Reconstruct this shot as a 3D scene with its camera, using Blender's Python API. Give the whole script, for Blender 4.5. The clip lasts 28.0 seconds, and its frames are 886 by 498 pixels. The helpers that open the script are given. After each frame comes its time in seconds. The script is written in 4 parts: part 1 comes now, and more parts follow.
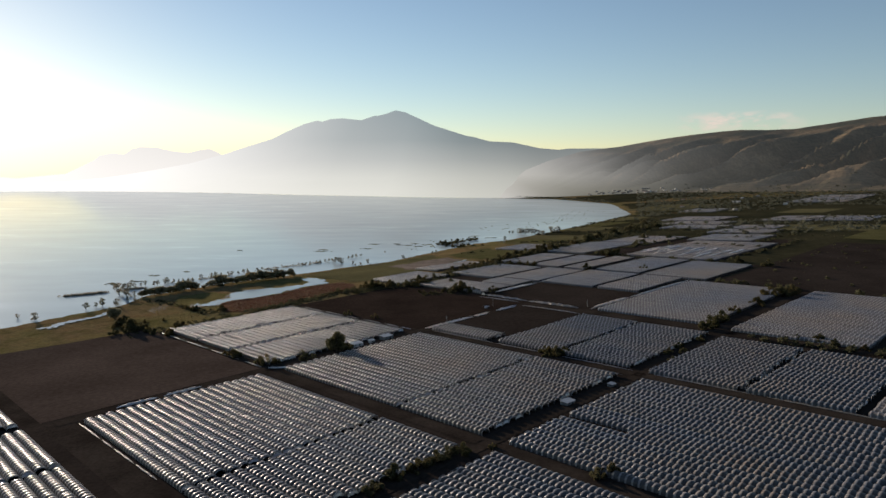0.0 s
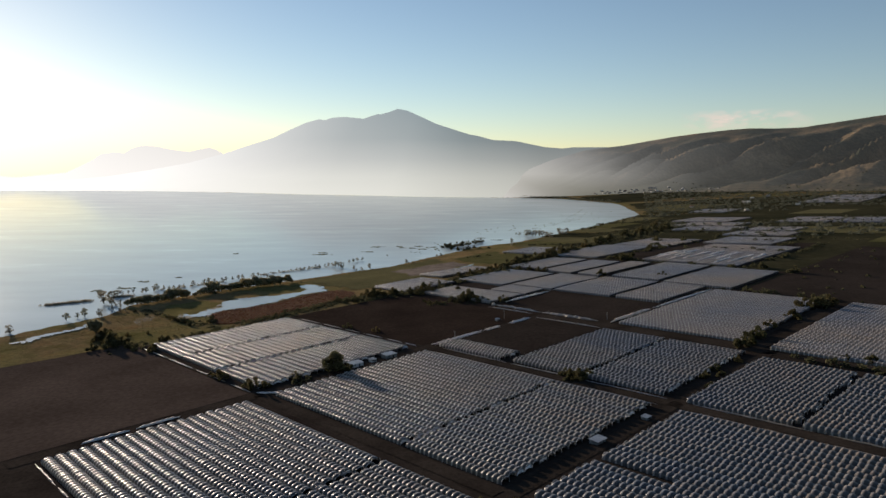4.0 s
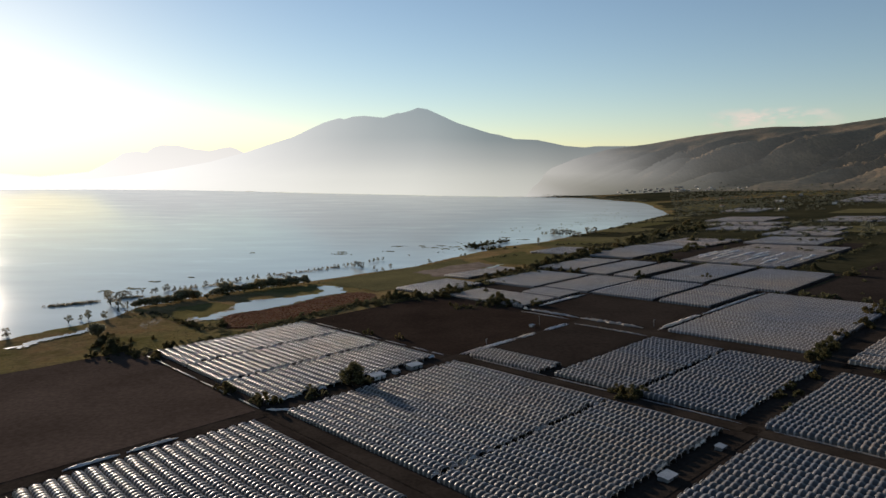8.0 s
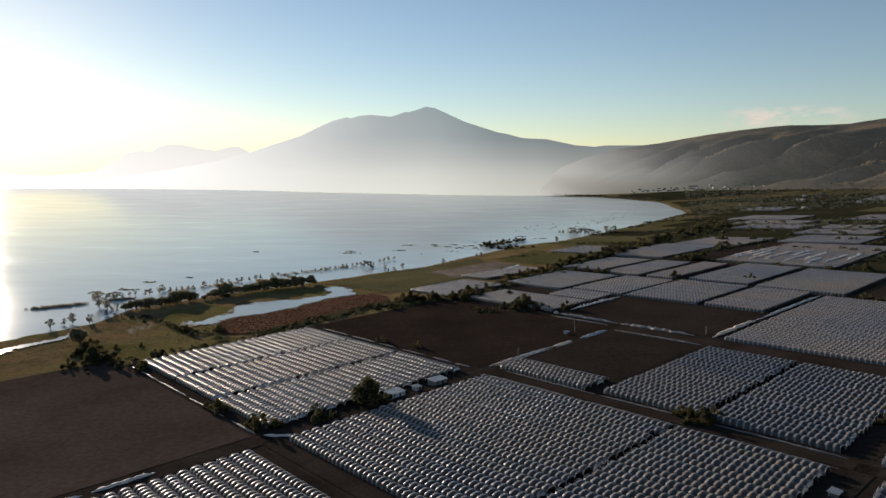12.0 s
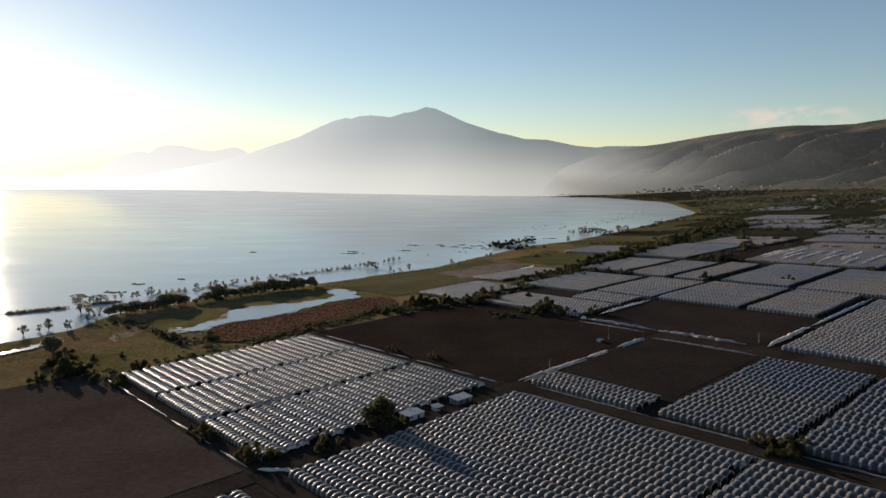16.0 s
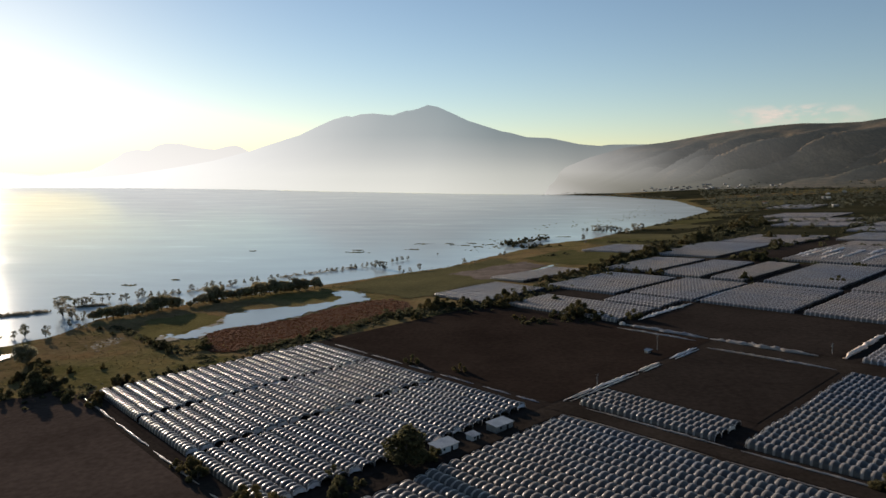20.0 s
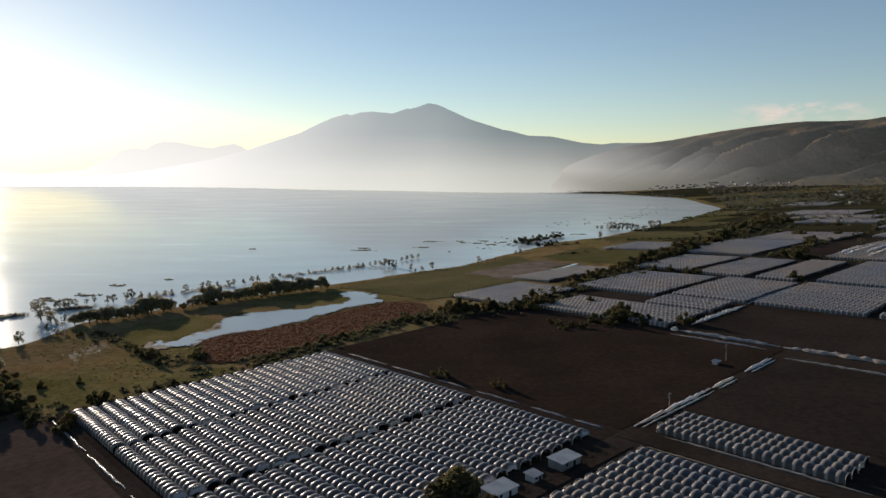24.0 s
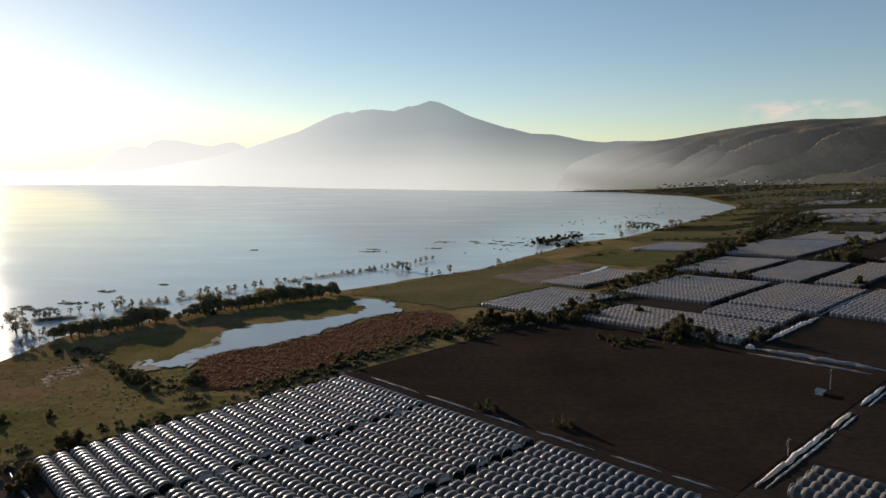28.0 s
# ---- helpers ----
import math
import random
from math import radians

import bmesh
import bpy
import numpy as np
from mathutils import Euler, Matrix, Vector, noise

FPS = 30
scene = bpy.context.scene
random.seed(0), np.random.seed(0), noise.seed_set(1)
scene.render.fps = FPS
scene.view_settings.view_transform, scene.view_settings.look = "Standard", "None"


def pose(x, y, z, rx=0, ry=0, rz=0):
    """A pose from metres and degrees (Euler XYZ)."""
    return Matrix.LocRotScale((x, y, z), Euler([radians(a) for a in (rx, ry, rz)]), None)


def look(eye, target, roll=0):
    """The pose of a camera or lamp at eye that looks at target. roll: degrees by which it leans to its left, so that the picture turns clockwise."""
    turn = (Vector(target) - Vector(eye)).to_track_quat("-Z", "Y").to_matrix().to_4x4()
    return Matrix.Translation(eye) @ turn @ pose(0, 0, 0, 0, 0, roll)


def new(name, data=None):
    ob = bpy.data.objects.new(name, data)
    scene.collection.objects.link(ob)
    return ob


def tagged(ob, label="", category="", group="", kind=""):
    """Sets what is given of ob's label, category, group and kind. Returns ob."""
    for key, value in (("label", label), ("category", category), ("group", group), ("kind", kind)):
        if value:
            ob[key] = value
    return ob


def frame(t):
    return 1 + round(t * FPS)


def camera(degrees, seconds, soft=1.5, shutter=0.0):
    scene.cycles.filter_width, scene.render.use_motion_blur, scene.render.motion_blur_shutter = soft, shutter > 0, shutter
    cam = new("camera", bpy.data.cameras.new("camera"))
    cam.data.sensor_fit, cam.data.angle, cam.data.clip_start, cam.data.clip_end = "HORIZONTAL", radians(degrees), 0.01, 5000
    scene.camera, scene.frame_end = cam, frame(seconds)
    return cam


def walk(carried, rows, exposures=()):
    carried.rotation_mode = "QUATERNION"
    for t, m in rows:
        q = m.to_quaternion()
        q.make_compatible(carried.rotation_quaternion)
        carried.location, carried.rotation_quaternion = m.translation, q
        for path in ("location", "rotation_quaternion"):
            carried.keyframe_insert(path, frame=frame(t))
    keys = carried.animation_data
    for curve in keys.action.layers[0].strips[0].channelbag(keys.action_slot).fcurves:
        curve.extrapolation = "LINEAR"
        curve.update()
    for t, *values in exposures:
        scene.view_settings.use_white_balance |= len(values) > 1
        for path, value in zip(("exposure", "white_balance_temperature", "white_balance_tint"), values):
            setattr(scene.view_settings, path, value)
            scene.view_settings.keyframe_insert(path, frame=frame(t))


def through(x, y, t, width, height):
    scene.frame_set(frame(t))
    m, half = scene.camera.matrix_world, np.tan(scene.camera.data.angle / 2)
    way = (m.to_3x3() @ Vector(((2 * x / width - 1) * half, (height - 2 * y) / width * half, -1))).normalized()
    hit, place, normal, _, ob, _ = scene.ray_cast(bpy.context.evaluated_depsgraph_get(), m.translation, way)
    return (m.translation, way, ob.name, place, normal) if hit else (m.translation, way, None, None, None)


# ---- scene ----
import functools

# ------------------------------------------------------------------ camera
cam = camera(66, 28.0, soft=1.5)
walk(cam, [
    (0, pose(1.07, 41.82, 110.40, 83.25, 0, 0.34)),
    (1, pose(0.55, 51.84, 111.09, 83.20, 0, 0.39)),
    (2, pose(-0.19, 61.86, 111.69, 83.17, 0, 0.40)),
    (3, pose(-1.24, 71.86, 112.00, 83.16, 0, 0.41)),
    (5.5, pose(-4.81, 96.55, 110.72, 83.11, 0, 1.02)),
    (6, pose(-5.62, 101.49, 110.11, 83.10, 0, 1.22)),
    (7, pose(-7.40, 111.50, 108.38, 83.13, 0, 1.69)),
    (8, pose(-9.41, 122.09, 106.32, 83.15, 0, 2.17)),
    (9, pose(-11.90, 133.84, 104.23, 83.20, 0, 2.44)),
    (10, pose(-14.69, 146.06, 102.17, 83.22, 0, 2.56)),
    (11, pose(-17.68, 158.16, 100.21, 83.22, 0, 2.64)),
    (12, pose(-20.79, 169.78, 98.35, 83.21, 0, 2.70)),
    (14.5, pose(-28.04, 196.17, 93.99, 83.34, 0, 2.56)),
    (16, pose(-32.27, 211.10, 91.33, 83.37, 0, 2.62)),
    (17, pose(-35.30, 220.93, 89.81, 83.39, 0, 2.62)),
    (18, pose(-38.64, 231.17, 88.41, 83.36, 0, 2.66)),
    (19, pose(-42.01, 241.65, 87.00, 83.33, 0, 2.67)),
    (20, pose(-45.34, 252.25, 85.57, 83.33, 0, 2.65)),
    (21, pose(-48.71, 262.84, 84.06, 83.32, 0, 2.64)),
    (23.5, pose(-58.32, 289.12, 79.44, 83.32, 0, 2.55)),
    (25, pose(-64.73, 305.13, 76.62, 83.27, 0, 2.51)),
    (26, pose(-68.76, 316.26, 75.37, 83.21, 0, 2.52)),
    (27, pose(-72.81, 327.35, 75.05, 83.16, 0, 2.51)),
    (28, pose(-77.02, 338.28, 75.50, 83.21, 0, 2.49)),
], exposures=[(0, 0.36, 6650, 14), (28, 0.36, 6650, 14)])

# ------------------------------------------------------------------ light
SUN_AZ, SUN_EL = -38.0, 10.0          # degrees left of +y, and above the horizon

world = bpy.data.worlds.new("world")
scene.world = world
world.use_nodes = True
wn = world.node_tree
sky = wn.nodes.new("ShaderNodeTexSky")
sky.sky_type = "NISHITA"
sky.sun_disc = False
sky.sun_elevation = radians(SUN_EL)
sky.sun_rotation = radians(SUN_AZ)
sky.altitude = 3000
sky.air_density, sky.dust_density, sky.ozone_density = 1.3, 1.2, 1.7
wn.nodes["Background"].inputs["Strength"].default_value = 0.096
wn.links.new(sky.outputs[0], wn.nodes["Background"].inputs["Color"])

sun_dir = Vector((math.sin(radians(SUN_AZ)) * math.cos(radians(SUN_EL)),
                  math.cos(radians(SUN_AZ)) * math.cos(radians(SUN_EL)), math.sin(radians(SUN_EL))))
sun_data = bpy.data.lights.new("sun", "SUN")
sun_data.energy, sun_data.angle, sun_data.color = 5.0, radians(0.6), (1.0, 0.87, 0.70)
sun = new("sun", sun_data)
sun.matrix_world = look(sun_dir * 100, (0, 0, 0))


# ------------------------------------------------------------------ materials
class Nodes:
    """A small wrapper to write node materials briefly."""

    def __init__(self, name):
        self.mat = bpy.data.materials.new(name)
        self.mat.use_nodes = True
        self.t = self.mat.node_tree
        self.bsdf = self.t.nodes["Principled BSDF"]
        self.out = self.t.nodes["Material Output"]
        self.pos = self.t.nodes.new("ShaderNodeNewGeometry").outputs["Position"]

    def put(self, socket, value):
        if hasattr(value, "is_linked"):
            self.t.links.new(value, socket)
        else:
            socket.default_value = value

    def noise(self, scale, detail=4.0, rough=0.55, vec=None, stretch=None):
        v = self.pos if vec is None else vec
        if stretch:
            m = self.t.nodes.new("ShaderNodeMapping")
            m.inputs["Scale"].default_value = stretch[:3]
            if len(stretch) > 3:
                m.inputs["Rotation"].default_value = (0, 0, radians(stretch[3]))
            self.t.links.new(v, m.inputs["Vector"])
            v = m.outputs[0]
        n = self.t.nodes.new("ShaderNodeTexNoise")
        self.t.links.new(v, n.inputs["Vector"])
        n.inputs["Scale"].default_value, n.inputs["Detail"].default_value = scale, detail
        n.inputs["Roughness"].default_value = rough
        return n.outputs[0]

    def ramp(self, fac, stops):
        r = self.t.nodes.new("ShaderNodeValToRGB")
        e = r.color_ramp.elements
        while len(e) < len(stops):
            e.new(0.5)
        for el, (p, c) in zip(e, stops):
            el.position, el.color = p, (*c, 1)
        self.t.links.new(fac, r.inputs[0])
        return r.outputs[0]

    def mix(self, fac, a, b, kind="MIX"):
        m = self.t.nodes.new("ShaderNodeMix")
        m.data_type, m.blend_type = "RGBA", kind
        self.put(m.inputs[0], fac)
        self.put(m.inputs[6], a if hasattr(a, "is_linked") else (*a, 1))
        self.put(m.inputs[7], b if hasattr(b, "is_linked") else (*b, 1))
        return m.outputs[2]

    def math(self, op, a, b=0.0, clamp=False):
        m = self.t.nodes.new("ShaderNodeMath")
        m.operation, m.use_clamp = op, clamp
        self.put(m.inputs[0], a)
        self.put(m.inputs[1], b)
        return m.outputs[0]

    def axis(self, k, vec=None):
        s = self.t.nodes.new("ShaderNodeSeparateXYZ")
        self.t.links.new(self.pos if vec is None else vec, s.inputs[0])
        return s.outputs[k]

    def random(self):
        return self.t.nodes.new("ShaderNodeObjectInfo").outputs["Random"]

    def island(self):
        return self.t.nodes.new("ShaderNodeNewGeometry").outputs["Random Per Island"]

    def bump(self, height, strength, distance):
        b = self.t.nodes.new("ShaderNodeBump")
        b.inputs["Strength"].default_value, b.inputs["Distance"].default_value = strength, distance
        self.t.links.new(height, b.inputs["Height"])
        self.t.links.new(b.outputs[0], self.bsdf.inputs["Normal"])

    def done(self, color=None, rough=0.8, spec=0.3, metal=0.0):
        if color is not None:
            self.put(self.bsdf.inputs["Base Color"], color if hasattr(color, "is_linked") else (*color, 1))
        self.put(self.bsdf.inputs["Roughness"], rough)
        self.bsdf.inputs["Specular IOR Level"].default_value = spec
        self.bsdf.inputs["Metallic"].default_value = metal
        return self.mat


def two_scale(name, dark, light, big, small, rough=0.85, spec=0.2, bump=0.4, dist=0.1):
    n = Nodes(name)
    c = n.ramp(n.noise(big), [(0.3, dark), (0.7, light)])
    f = n.noise(small, 6)
    c = n.mix(0.55, c, n.ramp(f, [(0.3, (0.35, 0.35, 0.35)), (0.7, (1, 1, 1))]), "MULTIPLY")
    n.bump(f, bump, dist)
    return n.done(c, rough, spec)


def film_material(name, shade, through, island=False, rough=0.42, spec=0.18):
    """Milky plastic film: glossy, a little see-through to the light behind it, each sheet of its own tint."""
    n = Nodes(name)
    r = n.island() if island else n.random()
    c = [tuple(shade * v for v in q) for q in ((1.05, 0.95, 0.87), (1.15, 1.02, 0.92), (0.94, 0.94, 0.96), (1.24, 1.04, 0.82))]
    base = n.ramp(r, [(0.0, c[0]), (0.55, c[1]), (0.88, c[2]), (1.0, c[3])])
    # Broad tan film tints, and dark blue patches painted in for shadows.
    tint_and_shade = n.ramp(n.noise(0.016, 3, 0.5), [(0.36, (0.66, 0.76, 0.95)), (0.50, (1.0, 1.0, 1.0)), (0.66, (1.22, 1.05, 0.84))])
    base = n.mix(0.75, base, tint_and_shade, "MULTIPLY")
    dirt = n.noise(0.22, 5)
    base = n.mix(0.6, base, n.ramp(dirt, [(0.3, (0.55, 0.52, 0.5)), (0.65, (1, 1, 1))]), "MULTIPLY")
    n.bump(n.noise(1.1, 3), 0.16, 0.25)
    gloss = n.ramp(n.noise(0.09, 4, 0.6), [(0.3, (rough * 0.85,) * 3), (0.7, (rough * 1.15,) * 3)])
    n.done(base, gloss, spec)
    tr = n.t.nodes.new("ShaderNodeBsdfTranslucent")
    n.put(tr.inputs["Color"], base)
    m = n.t.nodes.new("ShaderNodeMixShader")
    m.inputs[0].default_value = through
    n.t.links.new(n.bsdf.outputs[0], m.inputs[1])
    n.t.links.new(tr.outputs[0], m.inputs[2])
    n.t.links.new(m.outputs[0], n.out.inputs["Surface"])
    return n.mat


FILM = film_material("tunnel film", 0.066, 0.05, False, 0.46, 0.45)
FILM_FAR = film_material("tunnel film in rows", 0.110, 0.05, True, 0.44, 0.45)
# Paler film colours that paint the sunlit arcs along the hoops.
SUN_ARC_FAR = film_material("sunlit arcs painted in rows", 0.34, 0.05, False, 0.46, 0.45)
SUN_ARC = film_material("sunlit arcs painted over the hoops", 0.24, 0.05, False, 0.42, 0.50)
WHITE_FILM = film_material("white film", 0.80, 0.15, False, 0.5)
CREAM = film_material("cream film", 0.80, 0.22, False, 0.6)
GREY_FILM = film_material("old grey film", 0.31, 0.2, False, 0.45)
SOIL = two_scale("ploughed soil", (0.028, 0.022, 0.0185), (0.048, 0.038, 0.032), 0.02, 0.5, 1.0, 0.0)
# Soil of the left field, lightened to stand in for haze over it.
DARK_FIELD = two_scale("dark field paled for haze", (0.064, 0.047, 0.038), (0.098, 0.073, 0.060), 0.02, 0.5, 1.0, 0.0)
BROWN = two_scale("brown field", (0.026, 0.0185, 0.0148), (0.046, 0.033, 0.026), 0.02, 0.5, 1.0, 0.0)
DIRT = two_scale("dirt road", (0.028, 0.022, 0.018), (0.054, 0.043, 0.035), 0.05, 0.8, 1.0, 0.0)
STEEL = two_scale("galvanised hoop", (0.35, 0.35, 0.36), (0.5, 0.5, 0.5), 0.5, 3.0, 0.4, 0.5, 0.1, 0.01)
BARK = two_scale("bark", (0.05, 0.04, 0.03), (0.11, 0.09, 0.07), 0.8, 6.0)
REED = two_scale("reddish reeds", (0.075, 0.035, 0.02), (0.13, 0.062, 0.036), 0.05, 0.5, 1.0, 0.0, 0.9, 0.6)
MEADOW_M = two_scale("wet meadow", (0.108, 0.097, 0.048), (0.158, 0.138, 0.068), 0.02, 0.5, 1.0, 0.0, 0.6, 0.3)
OLIVE_M = two_scale("yellow-green marsh grass", (0.088, 0.083, 0.034), (0.130, 0.117, 0.052), 0.04, 0.6, 1.0, 0.0, 0.7, 0.4)
MARSH = two_scale("marsh grass", (0.13, 0.108, 0.042), (0.19, 0.158, 0.064), 0.05, 0.9, 1.0, 0.0, 0.5, 0.25)
MUD = two_scale("mud flat", (0.075, 0.050, 0.038), (0.17, 0.125, 0.10), 0.06, 0.3, 0.9, 0.05, 0.3, 0.1)
PALE_M = two_scale("pale dry mud", (0.085, 0.072, 0.050), (0.14, 0.118, 0.086), 0.06, 0.5, 0.9, 0.1, 0.4, 0.1)
FARM_GREEN = two_scale("dark farmland", (0.026, 0.027, 0.016), (0.060, 0.054, 0.030), 0.008, 0.15, 1.0, 0.0, 0.5, 0.5)
PLASTER = two_scale("whitewashed wall", (0.5, 0.48, 0.44), (0.72, 0.70, 0.66), 0.3, 3.0, 0.8, 0.2, 0.1, 0.02)
TIN = two_scale("weathered tin roof", (0.32, 0.33, 0.34), (0.50, 0.50, 0.50), 0.3, 4.0, 0.4, 0.5, 0.1, 0.02)
TILE = two_scale("clay roof", (0.16, 0.08, 0.05), (0.28, 0.15, 0.10), 0.1, 2.0)
CONCRETE = two_scale("weathered concrete", (0.18, 0.17, 0.16), (0.32, 0.31, 0.29), 0.3, 3.0)


def leaf_material(name, dark, light, island=False):
    n = Nodes(name)
    c = n.ramp(n.island(), [(0.0, dark), (1.0, light)])
    if not island:
        c = n.mix(0.6, c, n.ramp(n.random(), [(0.0, (0.6, 0.65, 0.5)), (0.5, (1, 1, 1)), (1.0, (1.25, 1.0, 0.7))]), "MULTIPLY")
    n.done(c, 0.8, 0.08)
    tr = n.t.nodes.new("ShaderNodeBsdfTranslucent")
    n.put(tr.inputs["Color"], c)
    m = n.t.nodes.new("ShaderNodeMixShader")
    m.inputs[0].default_value = 0.6
    n.t.links.new(n.bsdf.outputs[0], m.inputs[1])
    n.t.links.new(tr.outputs[0], m.inputs[2])
    n.t.links.new(m.outputs[0], n.out.inputs["Surface"])
    return n.mat


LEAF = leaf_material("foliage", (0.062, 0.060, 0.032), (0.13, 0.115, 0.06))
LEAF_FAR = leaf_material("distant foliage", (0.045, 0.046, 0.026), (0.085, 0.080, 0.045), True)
# Willow foliage, its colour lightened to stand in for haze on the bank.
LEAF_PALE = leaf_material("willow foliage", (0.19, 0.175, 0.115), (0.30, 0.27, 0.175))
# Far foliage paled in colour to imitate the haze before it.
LEAF_HAZE = leaf_material("far woods foliage paled for haze", (0.070, 0.074, 0.054), (0.12, 0.12, 0.085), True)
WEED = leaf_material("water weed", (0.16, 0.16, 0.11), (0.25, 0.24, 0.16), True)
REED_LEAF = leaf_material("rust reeds", (0.105, 0.063, 0.047), (0.148, 0.093, 0.068), True)
TUFT = leaf_material("grass tufts", (0.10, 0.083, 0.038), (0.17, 0.138, 0.062), True)
LEAF_DROWNED = leaf_material("drowned willow twigs", (0.165, 0.160, 0.135), (0.26, 0.25, 0.205))


def ground_material():
    n = Nodes("grassland")
    c = n.ramp(n.noise(0.010, 7, 0.6), [(0.30, (0.13, 0.118, 0.046)), (0.45, (0.205, 0.164, 0.072)), (0.55, (0.225, 0.155, 0.080)), (0.75, (0.30, 0.245, 0.115))])
    c = n.mix(0.7, c, n.ramp(n.noise(0.045, 6, 0.65), [(0.36, (0.55, 0.62, 0.45)), (0.52, (1, 1, 1)), (0.68, (1.12, 0.94, 0.80))]), "MULTIPLY")
    f = n.noise(0.35, 8, 0.7)
    c = n.mix(0.65, c, n.ramp(f, [(0.3, (0.3, 0.3, 0.3)), (0.7, (1, 1, 1))]), "MULTIPLY")
    n.bump(f, 0.5, 0.4)
    return n.done(c, 1.0, 0.0)


GRASS = ground_material()


def water_material(name, rough, ripple, silt, murk):
    """Rippled water over suspended silt, which scatters part of the light back evenly."""
    n = Nodes(name)
    n.bump(n.noise(0.12, 4, 0.6, stretch=(1, 2.2, 1, 20)), ripple, 0.4)
    r = n.ramp(n.noise(0.004, 4, 0.5, stretch=(1, 2.5, 1, -10)), [(0.35, (rough * 0.9,) * 3), (0.65, (rough * 1.12,) * 3)])
    n.done(silt, r, 0.5)
    d = n.t.nodes.new("ShaderNodeBsdfDiffuse")
    n.put(d.inputs["Color"], n.ramp(n.noise(0.006, 5, 0.6, stretch=(1, 2.5, 1, -10)), [(0.3, tuple(1.2 * v for v in silt)), (0.6, tuple(1.5 * v for v in silt)), (0.72, tuple(2.0 * v for v in silt))]))
    m = n.t.nodes.new("ShaderNodeMixShader")
    m.inputs[0].default_value = murk
    n.t.links.new(n.bsdf.outputs[0], m.inputs[1])
    n.t.links.new(d.outputs[0], m.inputs[2])
    n.t.links.new(m.outputs[0], n.out.inputs["Surface"])
    return n.mat


# The lake's pale silt share also stands in for haze above the water.
WATER = water_material("lake water", 0.11, 0.02, (0.40, 0.455, 0.455), 0.33)
POOL_WATER = water_material("shallow flood water", 0.14, 0.05, (0.20, 0.21, 0.21), 0.15)


# ------------------------------------------------------------------ terrain
LAKE = -4.3
SHORE = [(-1600, 150), (-700, 240), (-320, 519), (-272, 605), (-272, 627), (-271, 642), (-265, 654), (-257, 666), (-249, 678),
         (-239, 691), (-223, 714), (-198, 738), (-167, 770), (-148, 790), (-120, 821), (-71, 870), (-29, 951), (40, 1072),
         (102, 1135), (208, 1296), (312, 1464), (463, 1741), (537, 2256), (409, 2597), (144, 2717), (-368, 2907), (-1142, 3253),
         (-1779, 3511), (-2600, 3700), (-4200, 3900), (-4400, 600)]


def shore_distance(X, Y):
    """Distance to the lake's edge, positive on land."""
    best, inside = np.full(X.shape, 1e9), np.zeros(X.shape, bool)
    for (x0, y0), (x1, y1) in zip(SHORE, SHORE[1:] + SHORE[:1]):
        dx, dy = x1 - x0, y1 - y0
        k = np.clip(((X - x0) * dx + (Y - y0) * dy) / (dx * dx + dy * dy), 0, 1)
        best = np.minimum(best, np.hypot(X - x0 - k * dx, Y - y0 - k * dy))
        inside ^= ((y0 > Y) != (y1 > Y)) & (X < dx * (Y - y0) / (dy or 1e-9) + x0)
    return np.where(inside, -best, best)


def terrain(X, Y):
    X, Y = np.asarray(X, float), np.asarray(Y, float)
    d = shore_distance(X, Y)
    slope = np.minimum(0.0365 * (X + 144) - 0.0065 * (Y - 480) - 0.29, 55)
    z = np.minimum(np.maximum(slope, LAKE + 0.35), LAKE + 0.35 + 0.055 * np.maximum(d, 0))
    return np.where(d < 0, LAKE - np.minimum(3, 0.1 - d * 0.06), z)


def height(x, y):
    return float(terrain(np.array([x]), np.array([y]))[0])


# The fields lie on a grid: a runs along the tunnels, b across them, in units of 2.4 m.
U = 2.4


def grid_xy(a, b):
    return (a + b) * U / math.sqrt(2), (b - a) * U / math.sqrt(2)


def mesh_object(name, verts, faces, material, smooth=False):
    me = bpy.data.meshes.new(name)
    me.from_pydata(verts, [], faces)
    me.materials.append(material)
    if smooth:
        me.polygons.foreach_set("use_smooth", np.ones(len(me.polygons), bool))
    return new(name, me)


def sheet(name, xs, ys, zfun, material, smooth=True):
    X, Y = np.meshgrid(xs, ys)
    Z = zfun(X, Y)
    n, m = len(xs), len(ys)
    v = np.stack([X, Y, Z], -1).reshape(-1, 3)
    i = (np.arange(m - 1)[:, None] * n + np.arange(n - 1)).ravel()
    f = np.stack([i, i + 1, i + n + 1, i + n], -1)
    return mesh_object(name, v.tolist(), f.tolist(), material, smooth)


def steps(*parts):
    out = []
    for lo, hi, d in parts:
        out += list(np.arange(lo, hi, d))
    return np.array(out + [parts[-1][1]])


xs = steps((-4900, -1200, 100), (-1200, -420, 30), (-420, 480, 8), (480, 1000, 26), (1000, 4900, 100))
ys = steps((-600, 80, 40), (80, 1000, 8), (1000, 1800, 25), (1800, 4900, 70))
tagged(sheet("ground", xs, ys, terrain, GRASS), "rough grassland sloping down to the lake shore", "ground", kind="structure")
tagged(sheet("water", np.array([-4900, -2000, 0, 900]), np.array([-100, 1500, 3000, 4300]), lambda X, Y: X * 0 + LAKE, WATER),
       "calm pale lake under morning haze", "lake", kind="structure")


